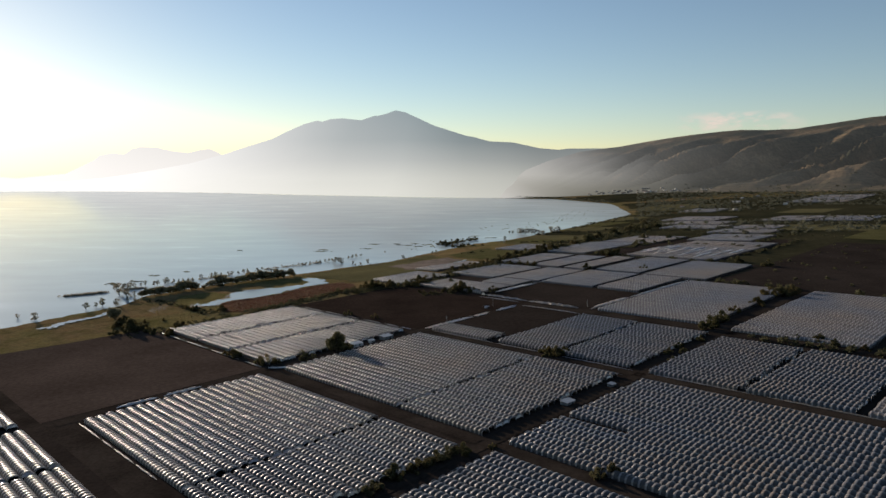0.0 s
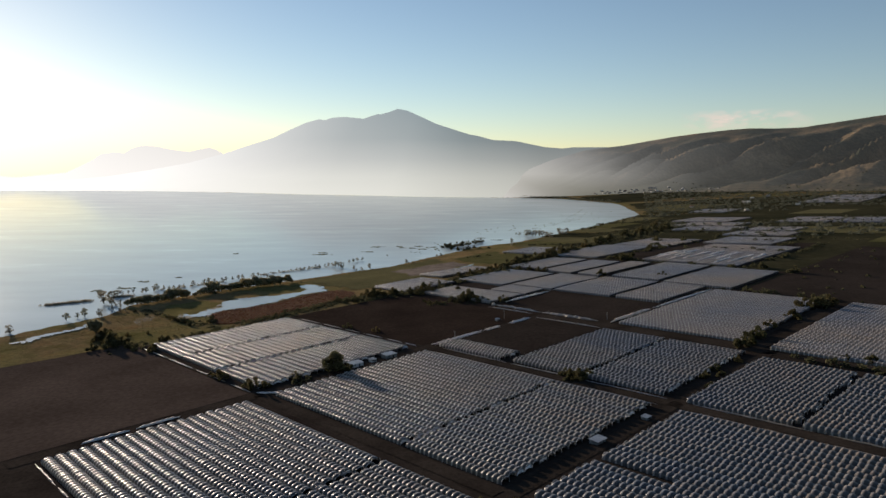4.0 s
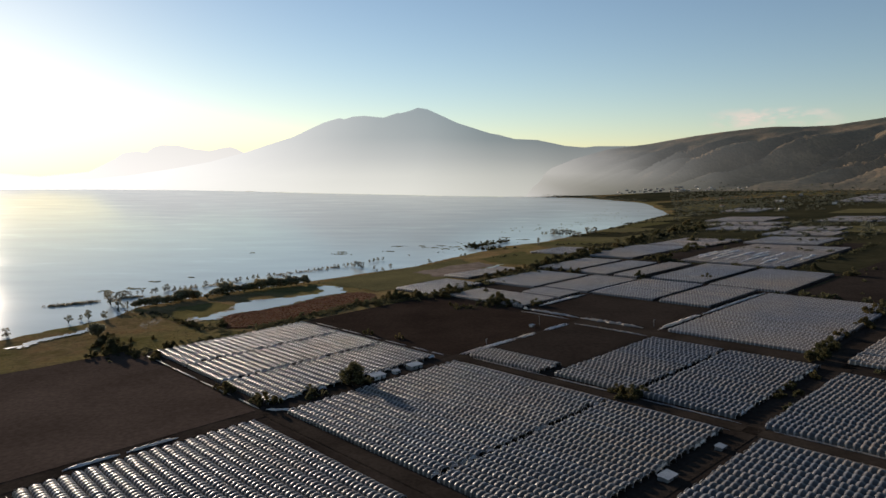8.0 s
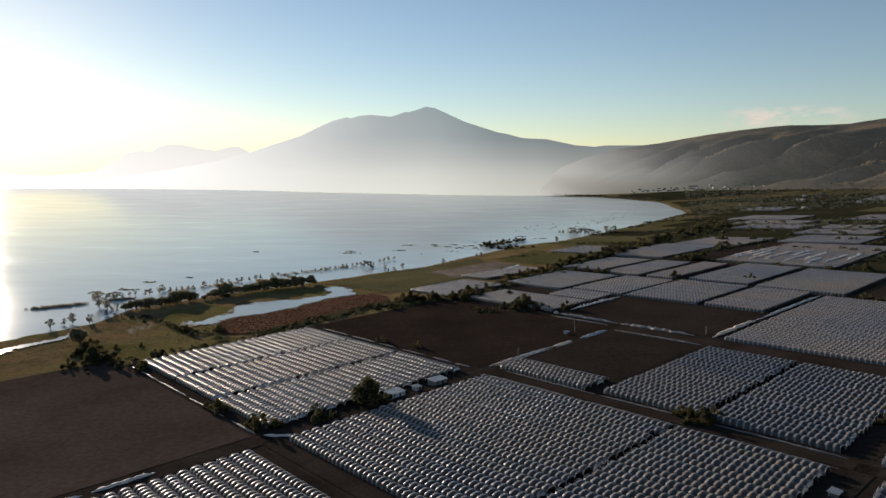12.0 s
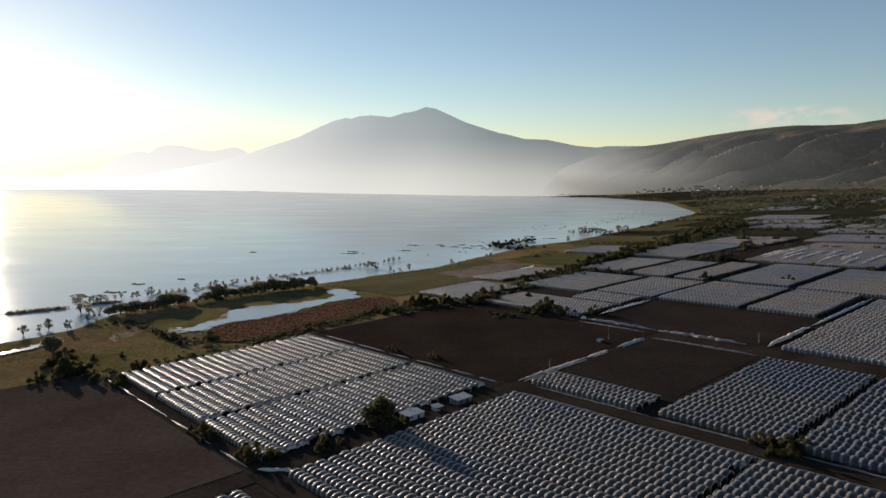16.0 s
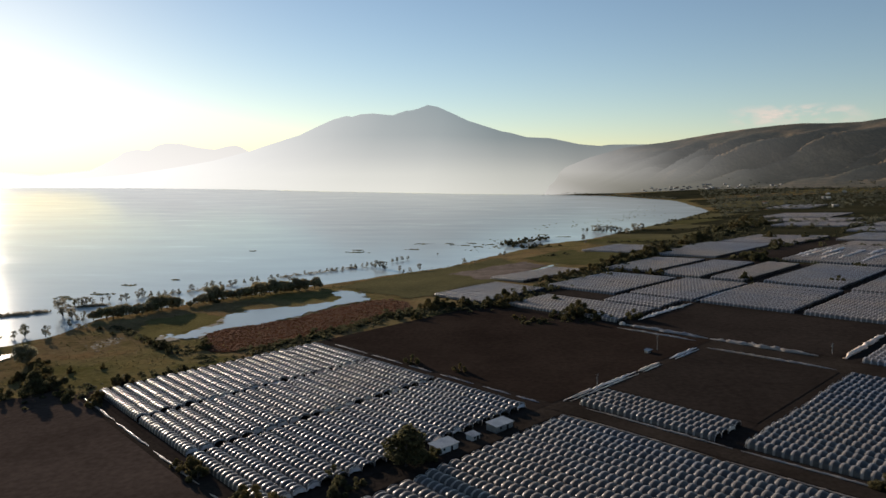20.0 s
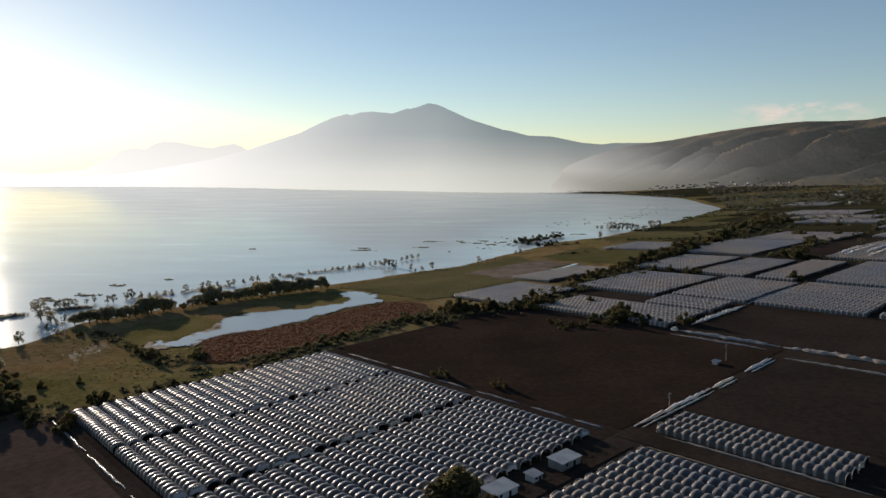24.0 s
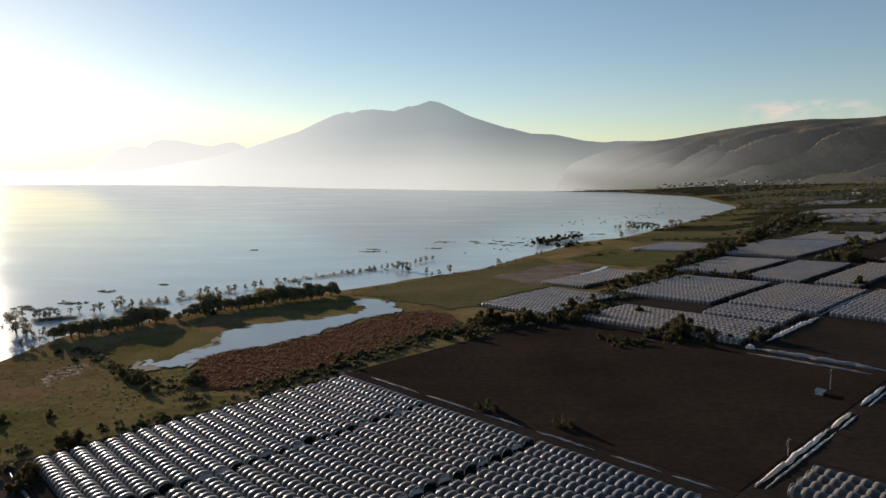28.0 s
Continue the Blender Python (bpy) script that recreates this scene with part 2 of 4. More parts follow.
def patch(name, a0, a1, b0, b1, material, lift, label, category):
    """A field or road laid on the terrain."""
    na, nb = max(2, int((a1 - a0) / 4)), max(2, int((b1 - b0) / 4))
    A, B = np.meshgrid(np.linspace(a0, a1, na + 1), np.linspace(b0, b1, nb + 1))
    X, Y = (A + B) * U / math.sqrt(2), (B - A) * U / math.sqrt(2)
    Z = terrain(X, Y) + lift
    v = np.stack([X, Y, Z], -1).reshape(-1, 3)
    n = na + 1
    i = (np.arange(nb)[:, None] * n + np.arange(na)).ravel()
    f = np.stack([i, i + 1, i + n + 1, i + n], -1)
    return tagged(mesh_object(name, v.tolist(), f.tolist(), material, True), label, category, kind="structure")


# ------------------------------------------------------------------ mountains
VOLCANO = [(-36.0, -1.1), (-30.0, -0.75), (-27.0, -0.45), (-24.0, 0.05), (-21.0, 0.62), (-18.4, 1.35), (-16.6, 1.97), (-14.4, 2.67), (-13.0, 3.36), (-11.7, 3.94),
           (-10.6, 4.25), (-10.2, 4.16), (-9.5, 4.38), (-8.5, 4.46), (-6.9, 4.32), (-5.7, 4.72), (-5.5, 4.69), (-4.8, 4.86), (-4.0, 5.16), (-3.2, 5.02), (-1.9, 4.45), (-0.7, 3.9),
           (2.1, 3.02), (2.7, 2.93), (4.1, 2.55), (6.0, 2.46), (6.4, 2.38), (8.4, 1.95), (10.0, 1.81), (10.8, 1.91), (13.9, 1.9), (16.2, 1.79)]
LEFT_RANGE = [(-62, 0.3), (-48, 0.5), (-38, 0.0), (-33, -0.5), (-29.8, -0.16), (-28.8, 0.36), (-27.9, 0.85), (-27.4, 1.26), (-26.5, 1.43), (-25.7, 1.34), (-25.2, 1.73), (-24.5, 1.93),
              (-23.4, 1.9), (-22.2, 1.63), (-21.0, 1.49), (-20.1, 1.72), (-19.4, 1.83), (-18.9, 1.66), (-18.4, 1.35), (-17.5, 0.91), (-16.0, 0.0)]
HILL = [(3.5, -1.36), (5.0, -0.75), (6.5, -0.2), (9.2, 0.9), (11.8, 1.65), (13.9, 1.92), (15.1, 2.06), (17.1, 2.42), (18.7, 2.68), (20.7, 2.95), (23.1, 3.19), (24.4, 3.27),
        (26.3, 3.22), (28.2, 3.26), (29.1, 3.40), (30.0, 3.52), (33.0, 3.95), (37.0, 4.3), (42.0, 4.2), (48.0, 4.30), (55.0, 4.00), (63.0, 3.60), (72.0, 3.00)]
EYE = Vector((-35, 220, 90))


def mountain(name, skyline, bases, tops, power, relief, seed, material, spurs=0.0):
    """Slopes rising from the plain to a skyline given as bearing and height in degrees from the middle of the flight."""
    az, el = np.array(skyline).T
    A = np.linspace(az[0], az[-1], int((az[-1] - az[0]) * 8))
    E = np.interp(A, az, el)
    R0, R1 = np.interp(A, *np.array(bases).T), np.interp(A, *np.array(tops).T)
    K = np.concatenate([np.linspace(0, 1, 46), [1.02, 1.05, 1.1]])
    R = R0 + (R1 - R0) * K[:, None]
    X, Y = EYE.x + R * np.sin(np.radians(A)), EYE.y + R * np.cos(np.radians(A))
    T = np.maximum(terrain(X, Y), LAKE + 0.4) + 0.8
    top = EYE.z + np.tan(np.radians(E)) * R1
    k = np.where(K > 1, 1 - 4 * (K - 1), K)[:, None]
    if spurs:
        # long spurs that run down the slope aslant, with smaller gullies between them
        G = np.array([[0.9 - 1.9 * abs(noise.fractal(((az - spurs * kk) * 0.22 + seed, kk * 1.1, seed), 1.1, 2.2, 5)) for az in A] for kk in K])
    else:
        G = np.array([[1.0 - 2.2 * abs(noise.fractal((x * 0.0011 + y * 0.0004 + seed, y * 0.0009 - x * 0.0003, seed), 1.25, 2.1, 4)) for x, y in zip(p, q)] for p, q in zip(X, Y)])
    Z = T + np.maximum(top - T, 0) * k ** power + relief * np.clip((A - 8) / 9, 0 if spurs else 1, 1) * np.clip(G - 0.45, -0.35, 0.6) * (1.15 * np.sin(np.pi * np.clip(K, 0, 1)) ** 1.7 * np.clip(1 - K, 0, 1) ** 0.4)[:, None] * np.maximum(top, 40) / 300
    Z = np.maximum(Z, T)
    n, m = len(A), len(K)
    v = np.stack([X, Y, Z], -1).reshape(-1, 3)
    i = (np.arange(m - 1)[:, None] * n + np.arange(n - 1)).ravel()
    ob = mesh_object(name, v.tolist(), np.stack([i, i + 1, i + n + 1, i + n], -1).tolist(), material, True)

    def place(az_deg, k):
        """A spot on the slope by bearing and by how far up it lies."""
        c = (az_deg - A[0]) / (A[1] - A[0])
        j, r = int(c), int(k * 45)
        f, g = c - j, k * 45 - r
        return tuple(float((1 - g) * ((1 - f) * M[r, j] + f * M[r, j + 1]) + g * ((1 - f) * M[r + 1, j] + f * M[r + 1, j + 1])) for M in (X, Y, Z))

    return ob, place


def g3(v):
    return (v, v, v)


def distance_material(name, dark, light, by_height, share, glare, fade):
    """A far backdrop: lit slopes with morning haze painted in as emission, thickest low over the lake and towards the
    sun.
    """
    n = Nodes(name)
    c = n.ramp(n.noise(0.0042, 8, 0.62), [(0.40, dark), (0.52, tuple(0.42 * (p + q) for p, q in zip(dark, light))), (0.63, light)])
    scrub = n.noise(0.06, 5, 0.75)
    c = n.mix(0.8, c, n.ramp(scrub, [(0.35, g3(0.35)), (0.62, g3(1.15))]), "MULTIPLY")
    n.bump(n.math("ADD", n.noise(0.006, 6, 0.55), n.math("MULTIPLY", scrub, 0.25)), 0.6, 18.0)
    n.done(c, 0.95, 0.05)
    haze_glow = n.ramp(n.math("DIVIDE", n.axis(2), 520.0, True), by_height)
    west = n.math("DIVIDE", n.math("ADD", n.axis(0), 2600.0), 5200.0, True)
    haze_glow = n.mix(n.ramp(west, glare), haze_glow, (1.0, 1.0, 0.97))
    haze_glow = n.mix(1.0, haze_glow, n.ramp(west, fade), "MULTIPLY")
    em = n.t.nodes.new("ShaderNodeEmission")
    n.put(em.inputs["Color"], haze_glow)
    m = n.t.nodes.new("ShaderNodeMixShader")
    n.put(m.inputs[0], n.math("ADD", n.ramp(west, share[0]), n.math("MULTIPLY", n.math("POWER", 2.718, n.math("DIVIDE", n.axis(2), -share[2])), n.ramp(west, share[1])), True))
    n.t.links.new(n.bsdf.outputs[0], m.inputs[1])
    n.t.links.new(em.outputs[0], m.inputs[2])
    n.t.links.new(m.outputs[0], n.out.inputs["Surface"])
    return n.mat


# Haze by height and glare towards the sun, painted as emission colours.
HAZE_GLOW = [(0.0, (0.55, 0.57, 0.52)), (0.12, (0.51, 0.535, 0.495)), (0.30, (0.375, 0.41, 0.40)), (0.55, (0.255, 0.305, 0.315)), (1.0, (0.188, 0.25, 0.275))]
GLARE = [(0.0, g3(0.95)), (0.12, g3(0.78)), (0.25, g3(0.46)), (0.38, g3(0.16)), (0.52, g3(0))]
RANGE_HAZE_GLOW = [(0.0, (0.68, 0.67, 0.63)), (0.25, (0.62, 0.62, 0.59)), (1.0, (0.44, 0.455, 0.45))]
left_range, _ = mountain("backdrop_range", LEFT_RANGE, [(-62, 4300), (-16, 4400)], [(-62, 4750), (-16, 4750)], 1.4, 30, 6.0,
       distance_material("range slope with painted haze", (0.05, 0.06, 0.05), (0.10, 0.10, 0.08), RANGE_HAZE_GLOW, ([(0, g3(0.96)), (1, g3(0.96))], [(0, g3(0.04)), (1, g3(0.04))], 150.0), [(0.0, g3(0.55)), (0.10, g3(0.34)), (0.22, g3(0.14)), (0.4, g3(0.0))], [(0.0, g3(1.0)), (1.0, g3(1.0))]))
tagged(left_range, "pale low range fading into the haze behind the volcano", "mountains", kind="structure")
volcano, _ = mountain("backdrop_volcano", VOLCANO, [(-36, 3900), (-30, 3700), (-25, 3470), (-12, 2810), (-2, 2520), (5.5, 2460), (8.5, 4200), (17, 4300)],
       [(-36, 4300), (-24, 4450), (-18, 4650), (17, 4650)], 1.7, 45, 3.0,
       distance_material("volcano slope with painted haze", (0.05, 0.06, 0.05), (0.10, 0.10, 0.08), HAZE_GLOW, ([(0, g3(0.9)), (1, g3(0.85))], [(0, g3(0.1)), (1, g3(0.1))], 150.0), GLARE, [(0.45, g3(1.0)), (0.62, g3(0.66)), (0.75, g3(0.55))]))
tagged(volcano, "hazy blue-grey volcanic mountain across the lake", "mountain", kind="structure")
# Haze and glare painted into the hill the same way.
HILL_HAZE_GLOW = [(0.0, (0.17, 0.172, 0.145)), (0.05, (0.25, 0.252, 0.22)), (0.14, (0.42, 0.425, 0.395)), (0.30, (0.52, 0.53, 0.51)), (0.55, (0.55, 0.59, 0.59)), (1.0, (0.50, 0.58, 0.62))]
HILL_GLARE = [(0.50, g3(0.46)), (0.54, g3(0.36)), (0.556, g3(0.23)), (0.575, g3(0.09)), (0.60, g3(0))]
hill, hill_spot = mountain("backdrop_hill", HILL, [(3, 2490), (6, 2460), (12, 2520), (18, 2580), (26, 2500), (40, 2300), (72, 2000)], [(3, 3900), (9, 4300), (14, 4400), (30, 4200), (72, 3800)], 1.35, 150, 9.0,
       distance_material("hill slope with painted haze", (0.042, 0.045, 0.028), (0.24, 0.160, 0.088), HILL_HAZE_GLOW,
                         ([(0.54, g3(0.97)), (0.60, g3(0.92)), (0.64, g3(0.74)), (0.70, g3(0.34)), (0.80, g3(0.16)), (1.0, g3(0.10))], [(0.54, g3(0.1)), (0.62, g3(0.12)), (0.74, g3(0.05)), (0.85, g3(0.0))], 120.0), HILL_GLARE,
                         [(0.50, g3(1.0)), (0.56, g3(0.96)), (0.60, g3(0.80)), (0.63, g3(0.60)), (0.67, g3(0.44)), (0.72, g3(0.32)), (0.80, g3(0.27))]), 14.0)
tagged(hill, "dry scrub-covered hillside above the village", "hill", kind="structure")


def cloud_bank(name, az0, az1, el0, el1, far, seed):
    """Thin wisps of cloud far behind the hill, bent round the flight."""
    A, E = np.meshgrid(np.linspace(az0, az1, 25), np.linspace(el0, el1, 7))
    X, Y, Z = EYE.x + far * np.sin(np.radians(A)), EYE.y + far * np.cos(np.radians(A)), EYE.z + far * np.tan(np.radians(E))
    i = (np.arange(6)[:, None] * 25 + np.arange(24)).ravel()
    n = Nodes("thin morning cloud")
    uv = n.t.nodes.new("ShaderNodeTexCoord").outputs["Generated"]
    edge = [n.math("MULTIPLY", n.axis(k, uv), n.math("SUBTRACT", 1.0, n.axis(k, uv))) for k in (0, 2)]
    bell = n.math("MULTIPLY", n.math("MULTIPLY", edge[0], 4.0), n.math("MULTIPLY", edge[1], 4.0))
    puff = n.noise(0.0075, 6, 0.6, stretch=(1, 1, 2.6), vec=n.pos)
    cover = n.math("MULTIPLY", n.ramp(n.math("ADD", puff, seed * 0.01), [(0.46, g3(0)), (0.66, g3(1))]), bell)
    em, clear, m = n.t.nodes.new("ShaderNodeEmission"), n.t.nodes.new("ShaderNodeBsdfTransparent"), n.t.nodes.new("ShaderNodeMixShader")
    # The warm light on the cloud is given as emission.
    em.inputs["Color"].default_value = (0.62, 0.53, 0.47, 1)
    n.put(m.inputs[0], n.math("MULTIPLY", cover, 0.9))
    n.t.links.new(clear.outputs[0], m.inputs[1])
    n.t.links.new(em.outputs[0], m.inputs[2])
    n.t.links.new(m.outputs[0], n.out.inputs["Surface"])
    ob = mesh_object(name, np.stack([X, Y, Z], -1).reshape(-1, 3).tolist(), np.stack([i, i + 1, i + 26, i + 25], -1).tolist(), n.mat, True)
    return tagged(ob, "thin peach-tinted cloud low over the hill", "cloud", kind="structure")


cloud_bank("backdrop_cloud", 19.2, 29.0, 3.0, 4.75, 4720, 3)


# ------------------------------------------------------------------ helpers for things
def part(name, bm, material, parent, label=""):
    """Links a bmesh, or a ready mesh, as one mesh object under a thing or a part."""
    if isinstance(bm, bmesh.types.BMesh):
        me = bpy.data.meshes.new(name)
        bm.to_mesh(me)
        bm.free()
        me.materials.append(material)
    else:
        me = bm
    ob = new(name, me)
    ob.parent = parent
    if label:
        ob["label"] = label
    return ob


def mesh_of(name, verts, faces, material, smooth=True):
    me = bpy.data.meshes.new(name)
    me.from_pydata([tuple(v) for v in verts], [], [tuple(f) for f in faces])
    me.materials.append(material)
    if smooth:
        me.polygons.foreach_set("use_smooth", np.ones(len(me.polygons), bool))
    return me


def box(bm, x0, x1, y0, y1, z0, z1, bevel=0.0):
    m = Matrix.Translation(((x0 + x1) / 2, (y0 + y1) / 2, (z0 + z1) / 2)) @ Matrix.Diagonal((x1 - x0, y1 - y0, z1 - z0, 1))
    r = bmesh.ops.create_cube(bm, size=1.0, matrix=m)
    if bevel:
        edges = list({e for v in r["verts"] for e in v.link_edges})
        bmesh.ops.bevel(bm, geom=edges, offset=bevel, segments=1, affect="EDGES")


def tube(points, radii, sides=6):
    """Verts and faces of a tapering tube along points."""
    verts, faces = [], []
    for i, (p, r) in enumerate(zip(points, radii)):
        d = Vector(points[min(i + 1, len(points) - 1)]) - Vector(points[max(i - 1, 0)])
        q = d.to_track_quat("Z", "Y")
        for k in range(sides):
            a = 2 * math.pi * k / sides
            verts.append(Vector(p) + q @ Vector((r * math.cos(a), r * math.sin(a), 0)))
        if i:
            b = (i - 1) * sides
            faces += [(b + k, b + (k + 1) % sides, b + sides + (k + 1) % sides, b + sides + k) for k in range(sides)]
    return verts, faces


# ------------------------------------------------------------------ tunnels
PITCH, BAY = 1.8 * U, 1.0 * U
HALF = PITCH * 0.485


def tunnel_ring(k, wob, arc):
    """One cross-section: k runs over a bay, from the rope that ties the film down to the next one."""
    rise = float(np.interp(k, (0.0, 0.05, 0.15, 0.26, 0.45, 0.72, 0.96, 1.0), (0.0, 0.28, 0.80, 1.0, 0.97, 0.66, 0.15, 0.0)))
    swell = 0.80 + 0.20 * max(rise, 0)
    pts = []
    for j in range(arc):
        th = math.pi * j / (arc - 1)
        y = HALF * math.cos(th) * (0.96 + 0.04 * rise)
        z = (0.85 * min(1, 2.5 * math.sin(th)) + 1.45 * math.sin(th)) * (1 + wob) * (1 - (1 - swell) * math.sin(th) ** 0.5)
        pts.append((y, z))
    return pts


def tunnel_mesh(n_bays, seed, arc, ks):
    rng = random.Random(seed)
    verts, faces, n = [], [], 0
    for i in range(n_bays):
        wob = rng.uniform(-0.035, 0.035)
        shift = rng.uniform(-0.08, 0.08)
        for k in ks:
            verts += [((i + k) * BAY + shift * (k > 0), y, z) for y, z in tunnel_ring(k, wob, arc)]
            n += 1
    verts += [(n_bays * BAY, y, z) for y, z in tunnel_ring(0.0, 0, arc)]
    n += 1
    for i in range(n - 1):
        for j in range(arc - 1):
            p = i * arc + j
            faces.append((p, p + arc, p + arc + 1, p + 1))
    return verts, faces


def sun_arc_faces(me, arc, per_bay, rising):
    """Painted sunlit arcs: the film along each hoop takes the paler second material."""
    me.materials.append(SUN_ARC)
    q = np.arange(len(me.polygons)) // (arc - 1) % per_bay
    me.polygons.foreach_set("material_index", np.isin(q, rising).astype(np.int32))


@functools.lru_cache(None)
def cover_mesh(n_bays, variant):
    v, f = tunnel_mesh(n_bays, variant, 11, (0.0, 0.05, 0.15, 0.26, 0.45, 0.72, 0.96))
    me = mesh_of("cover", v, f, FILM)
    sun_arc_faces(me, 11, 7, (2, 3))
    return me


@functools.lru_cache(None)
def hoop_mesh():
    pts = [(0, y * 1.01, z * 1.01) for y, z in tunnel_ring(0.25, 0, 11)]
    return mesh_of("end_hoop", *tube(pts, [0.06] * 11, 5), STEEL)


@functools.lru_cache(None)
def curtain_mesh(variant):
    """Film let down over a tunnel's end, half gathered to one side."""
    rng = random.Random(variant)
    ring = tunnel_ring(0.05, 0, 11)
    verts, faces = [], []
    for i in range(11):
        y, z = ring[i]
        fold = 0.12 * math.sin(i * 2.1 + variant)
        verts += [(fold, y, max(z, 0)), (fold * 1.6 + 0.1, y * 0.98, max(z * rng.uniform(0.25, 0.45), 0.0))]
    for i in range(10):
        faces.append((2 * i, 2 * i + 1, 2 * i + 3, 2 * i + 2))
    return mesh_of("end_curtain", verts, faces, CREAM)


def tunnel_pose(a, b, n_bays):
    x0, y0 = grid_xy(a, b)
    x1, y1 = grid_xy(a + n_bays * BAY / U, b)
    p, q = Vector((x0, y0, height(x0, y0))), Vector((x1, y1, height(x1, y1)))
    d = (q - p).normalized()
    side = Vector((0, 0, 1)).cross(d).normalized()
    m = Matrix((d, side, d.cross(side))).transposed().to_4x4()
    m.translation = p
    return m


def tunnels_one_by_one(a0, a1, b0, b1, seams, group, skip=()):
    edges = [a0, *seams, a1]
    rng = random.Random(int(a0 * 7 + b0))
    count = int((b1 - b0) / (PITCH / U))
    for i in range(count):
        b = b0 + (i + 0.5) * PITCH / U
        for s0, s1 in zip(edges, edges[1:]):
            s0 += 0.35 + rng.uniform(0, 0.35)
            for g0, g1, h0, h1 in skip:
                if h0 < b < h1 and s0 < g1 and s1 > g0:
                    s0 = g1
            n = int((s1 - s0 - 0.35) / (BAY / U))
            if n < 2:
                continue
            ob = tagged(new("greenhouse_tunnel"), "long polytunnel tightly covered in milky plastic film over hoops", "polytunnel", group)
            ob.empty_display_size = 0.5
            ob.matrix_world = tunnel_pose(s0, b, n) @ Matrix.Diagonal((1, 1, rng.uniform(0.93, 1.05), 1))
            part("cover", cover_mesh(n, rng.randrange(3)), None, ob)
            part("end_hoop", hoop_mesh(), None, ob)
            part("end_hoop", hoop_mesh(), None, ob).location.x = n * BAY
            if rng.random() < 0.35:
                part("end_curtain", curtain_mesh(rng.randrange(4)), None, ob, "pale film gathered at the open end").location.x = n * BAY - 0.15


def tunnels_in_rows(a0, a1, b0, b1, seams=()):
    edges = [a0, *seams, a1]
    rng = random.Random(int(a0 * 7 + b0))
    count = int((b1 - b0) / (PITCH / U))
    far = b0 > 300
    V, F, base = [], [], 0
    for s0, s1 in zip(edges, edges[1:]):
        n = int((s1 - s0 - 0.8) / (BAY / U))
        tv, tf = tunnel_mesh(n, 5, 5 if far else 7, (0.02, 0.2, 0.45))
        tv, tf = np.array(tv), np.array(tf)
        for i in range(count):
            m = np.array(tunnel_pose(s0 + 0.4 + rng.uniform(0, 0.3), b0 + (i + 0.5) * PITCH / U, n))
            p = (tv * (1, 1, rng.uniform(0.93, 1.05))) @ m[:3, :3].T + m[:3, 3]
            V.append(p)
            F.append(tf + base)
            base += len(tv)
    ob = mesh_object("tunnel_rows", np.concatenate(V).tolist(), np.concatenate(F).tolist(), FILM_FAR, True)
    # The same painted sunlit arcs on the rows.
    ob.data.materials.append(SUN_ARC_FAR)
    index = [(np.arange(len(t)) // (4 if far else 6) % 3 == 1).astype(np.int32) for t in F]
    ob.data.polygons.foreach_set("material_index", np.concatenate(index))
    tagged(ob, "close rows of milky plastic polytunnels filling a field", "polytunnels", kind="stuff")


NEAR_FIELDS = [
    (-205.5, -148.3, 92, 134.8, (-186.5, -168), ()),
    (-143, -82.5, 92, 134, (-104,), ()),
    (-143, -82, 50, 87.5, (-101,), ()),
    (-121.5, -83.3, 140, 178.5, (-103,), ()),
    (-145, -123.5, 139.4, 147.9, (), ()),
    (-78, -28, 92, 134, (), ((-79, -65.5, 105.6, 108.2),)),
    (-77, -30, 50, 89, (), ()),
    (-80, -41.2, 139, 176.5, (-60.2,), ()),
    (-145.5, -90, 21.4, 41.4, (-123,), ()),
    (-185, -149, 21.4, 41.4, (-168,), ()),
]
ROW_FIELDS = [
    (-142, -90, -5, 21), (-185, -149, 5, 21), (-40.5, -10, 139, 176.5),
    (-123, -88, 187, 250), (-82, -49.5, 184, 250),
    (-168, -145, 219.5, 253), (-144, -127, 219.5, 253),
    (-203, -169.8, 188, 206), (-187, -169.8, 206.2, 217.6),
    (-213, -189, 216, 249), (-187.5, -168.5, 219, 250),
    (-229, -209, 186, 213), (-238, -223, 218, 252),
    (-222, -201.5, 258, 293), (-199.5, -184, 254, 293), (-182.5, -171, 254, 297),
    (-168, -147, 256, 300), (-145, -119, 254, 299),
    (-234, -203, 302, 358), (-182, -138, 304, 380),
    (-232, -198, 362, 404), (-192, -155, 388, 427),
    (-266, -241, 305, 333), (-254, -212, 473, 505), (-272, -226, 512, 545), (-296, -248, 555, 602), (-342, -305, 680, 725),
    (-215, -179, 560, 610), (-177, -140, 560, 610), (-204, -165, 440, 468), (-206, -174, 476, 506), (-285, -225, 820, 950),
]
for *field, seams, skip in NEAR_FIELDS:
    tunnels_one_by_one(*field, seams, "polytunnels in the near fields", skip)
for field in ROW_FIELDS:
    tunnels_in_rows(*field)

# ------------------------------------------------------------------ soil, roads, fields
patch("farmland", -208, -9, -12, 256, DIRT, 0.05, "dark worked earth between the fields", "soil")
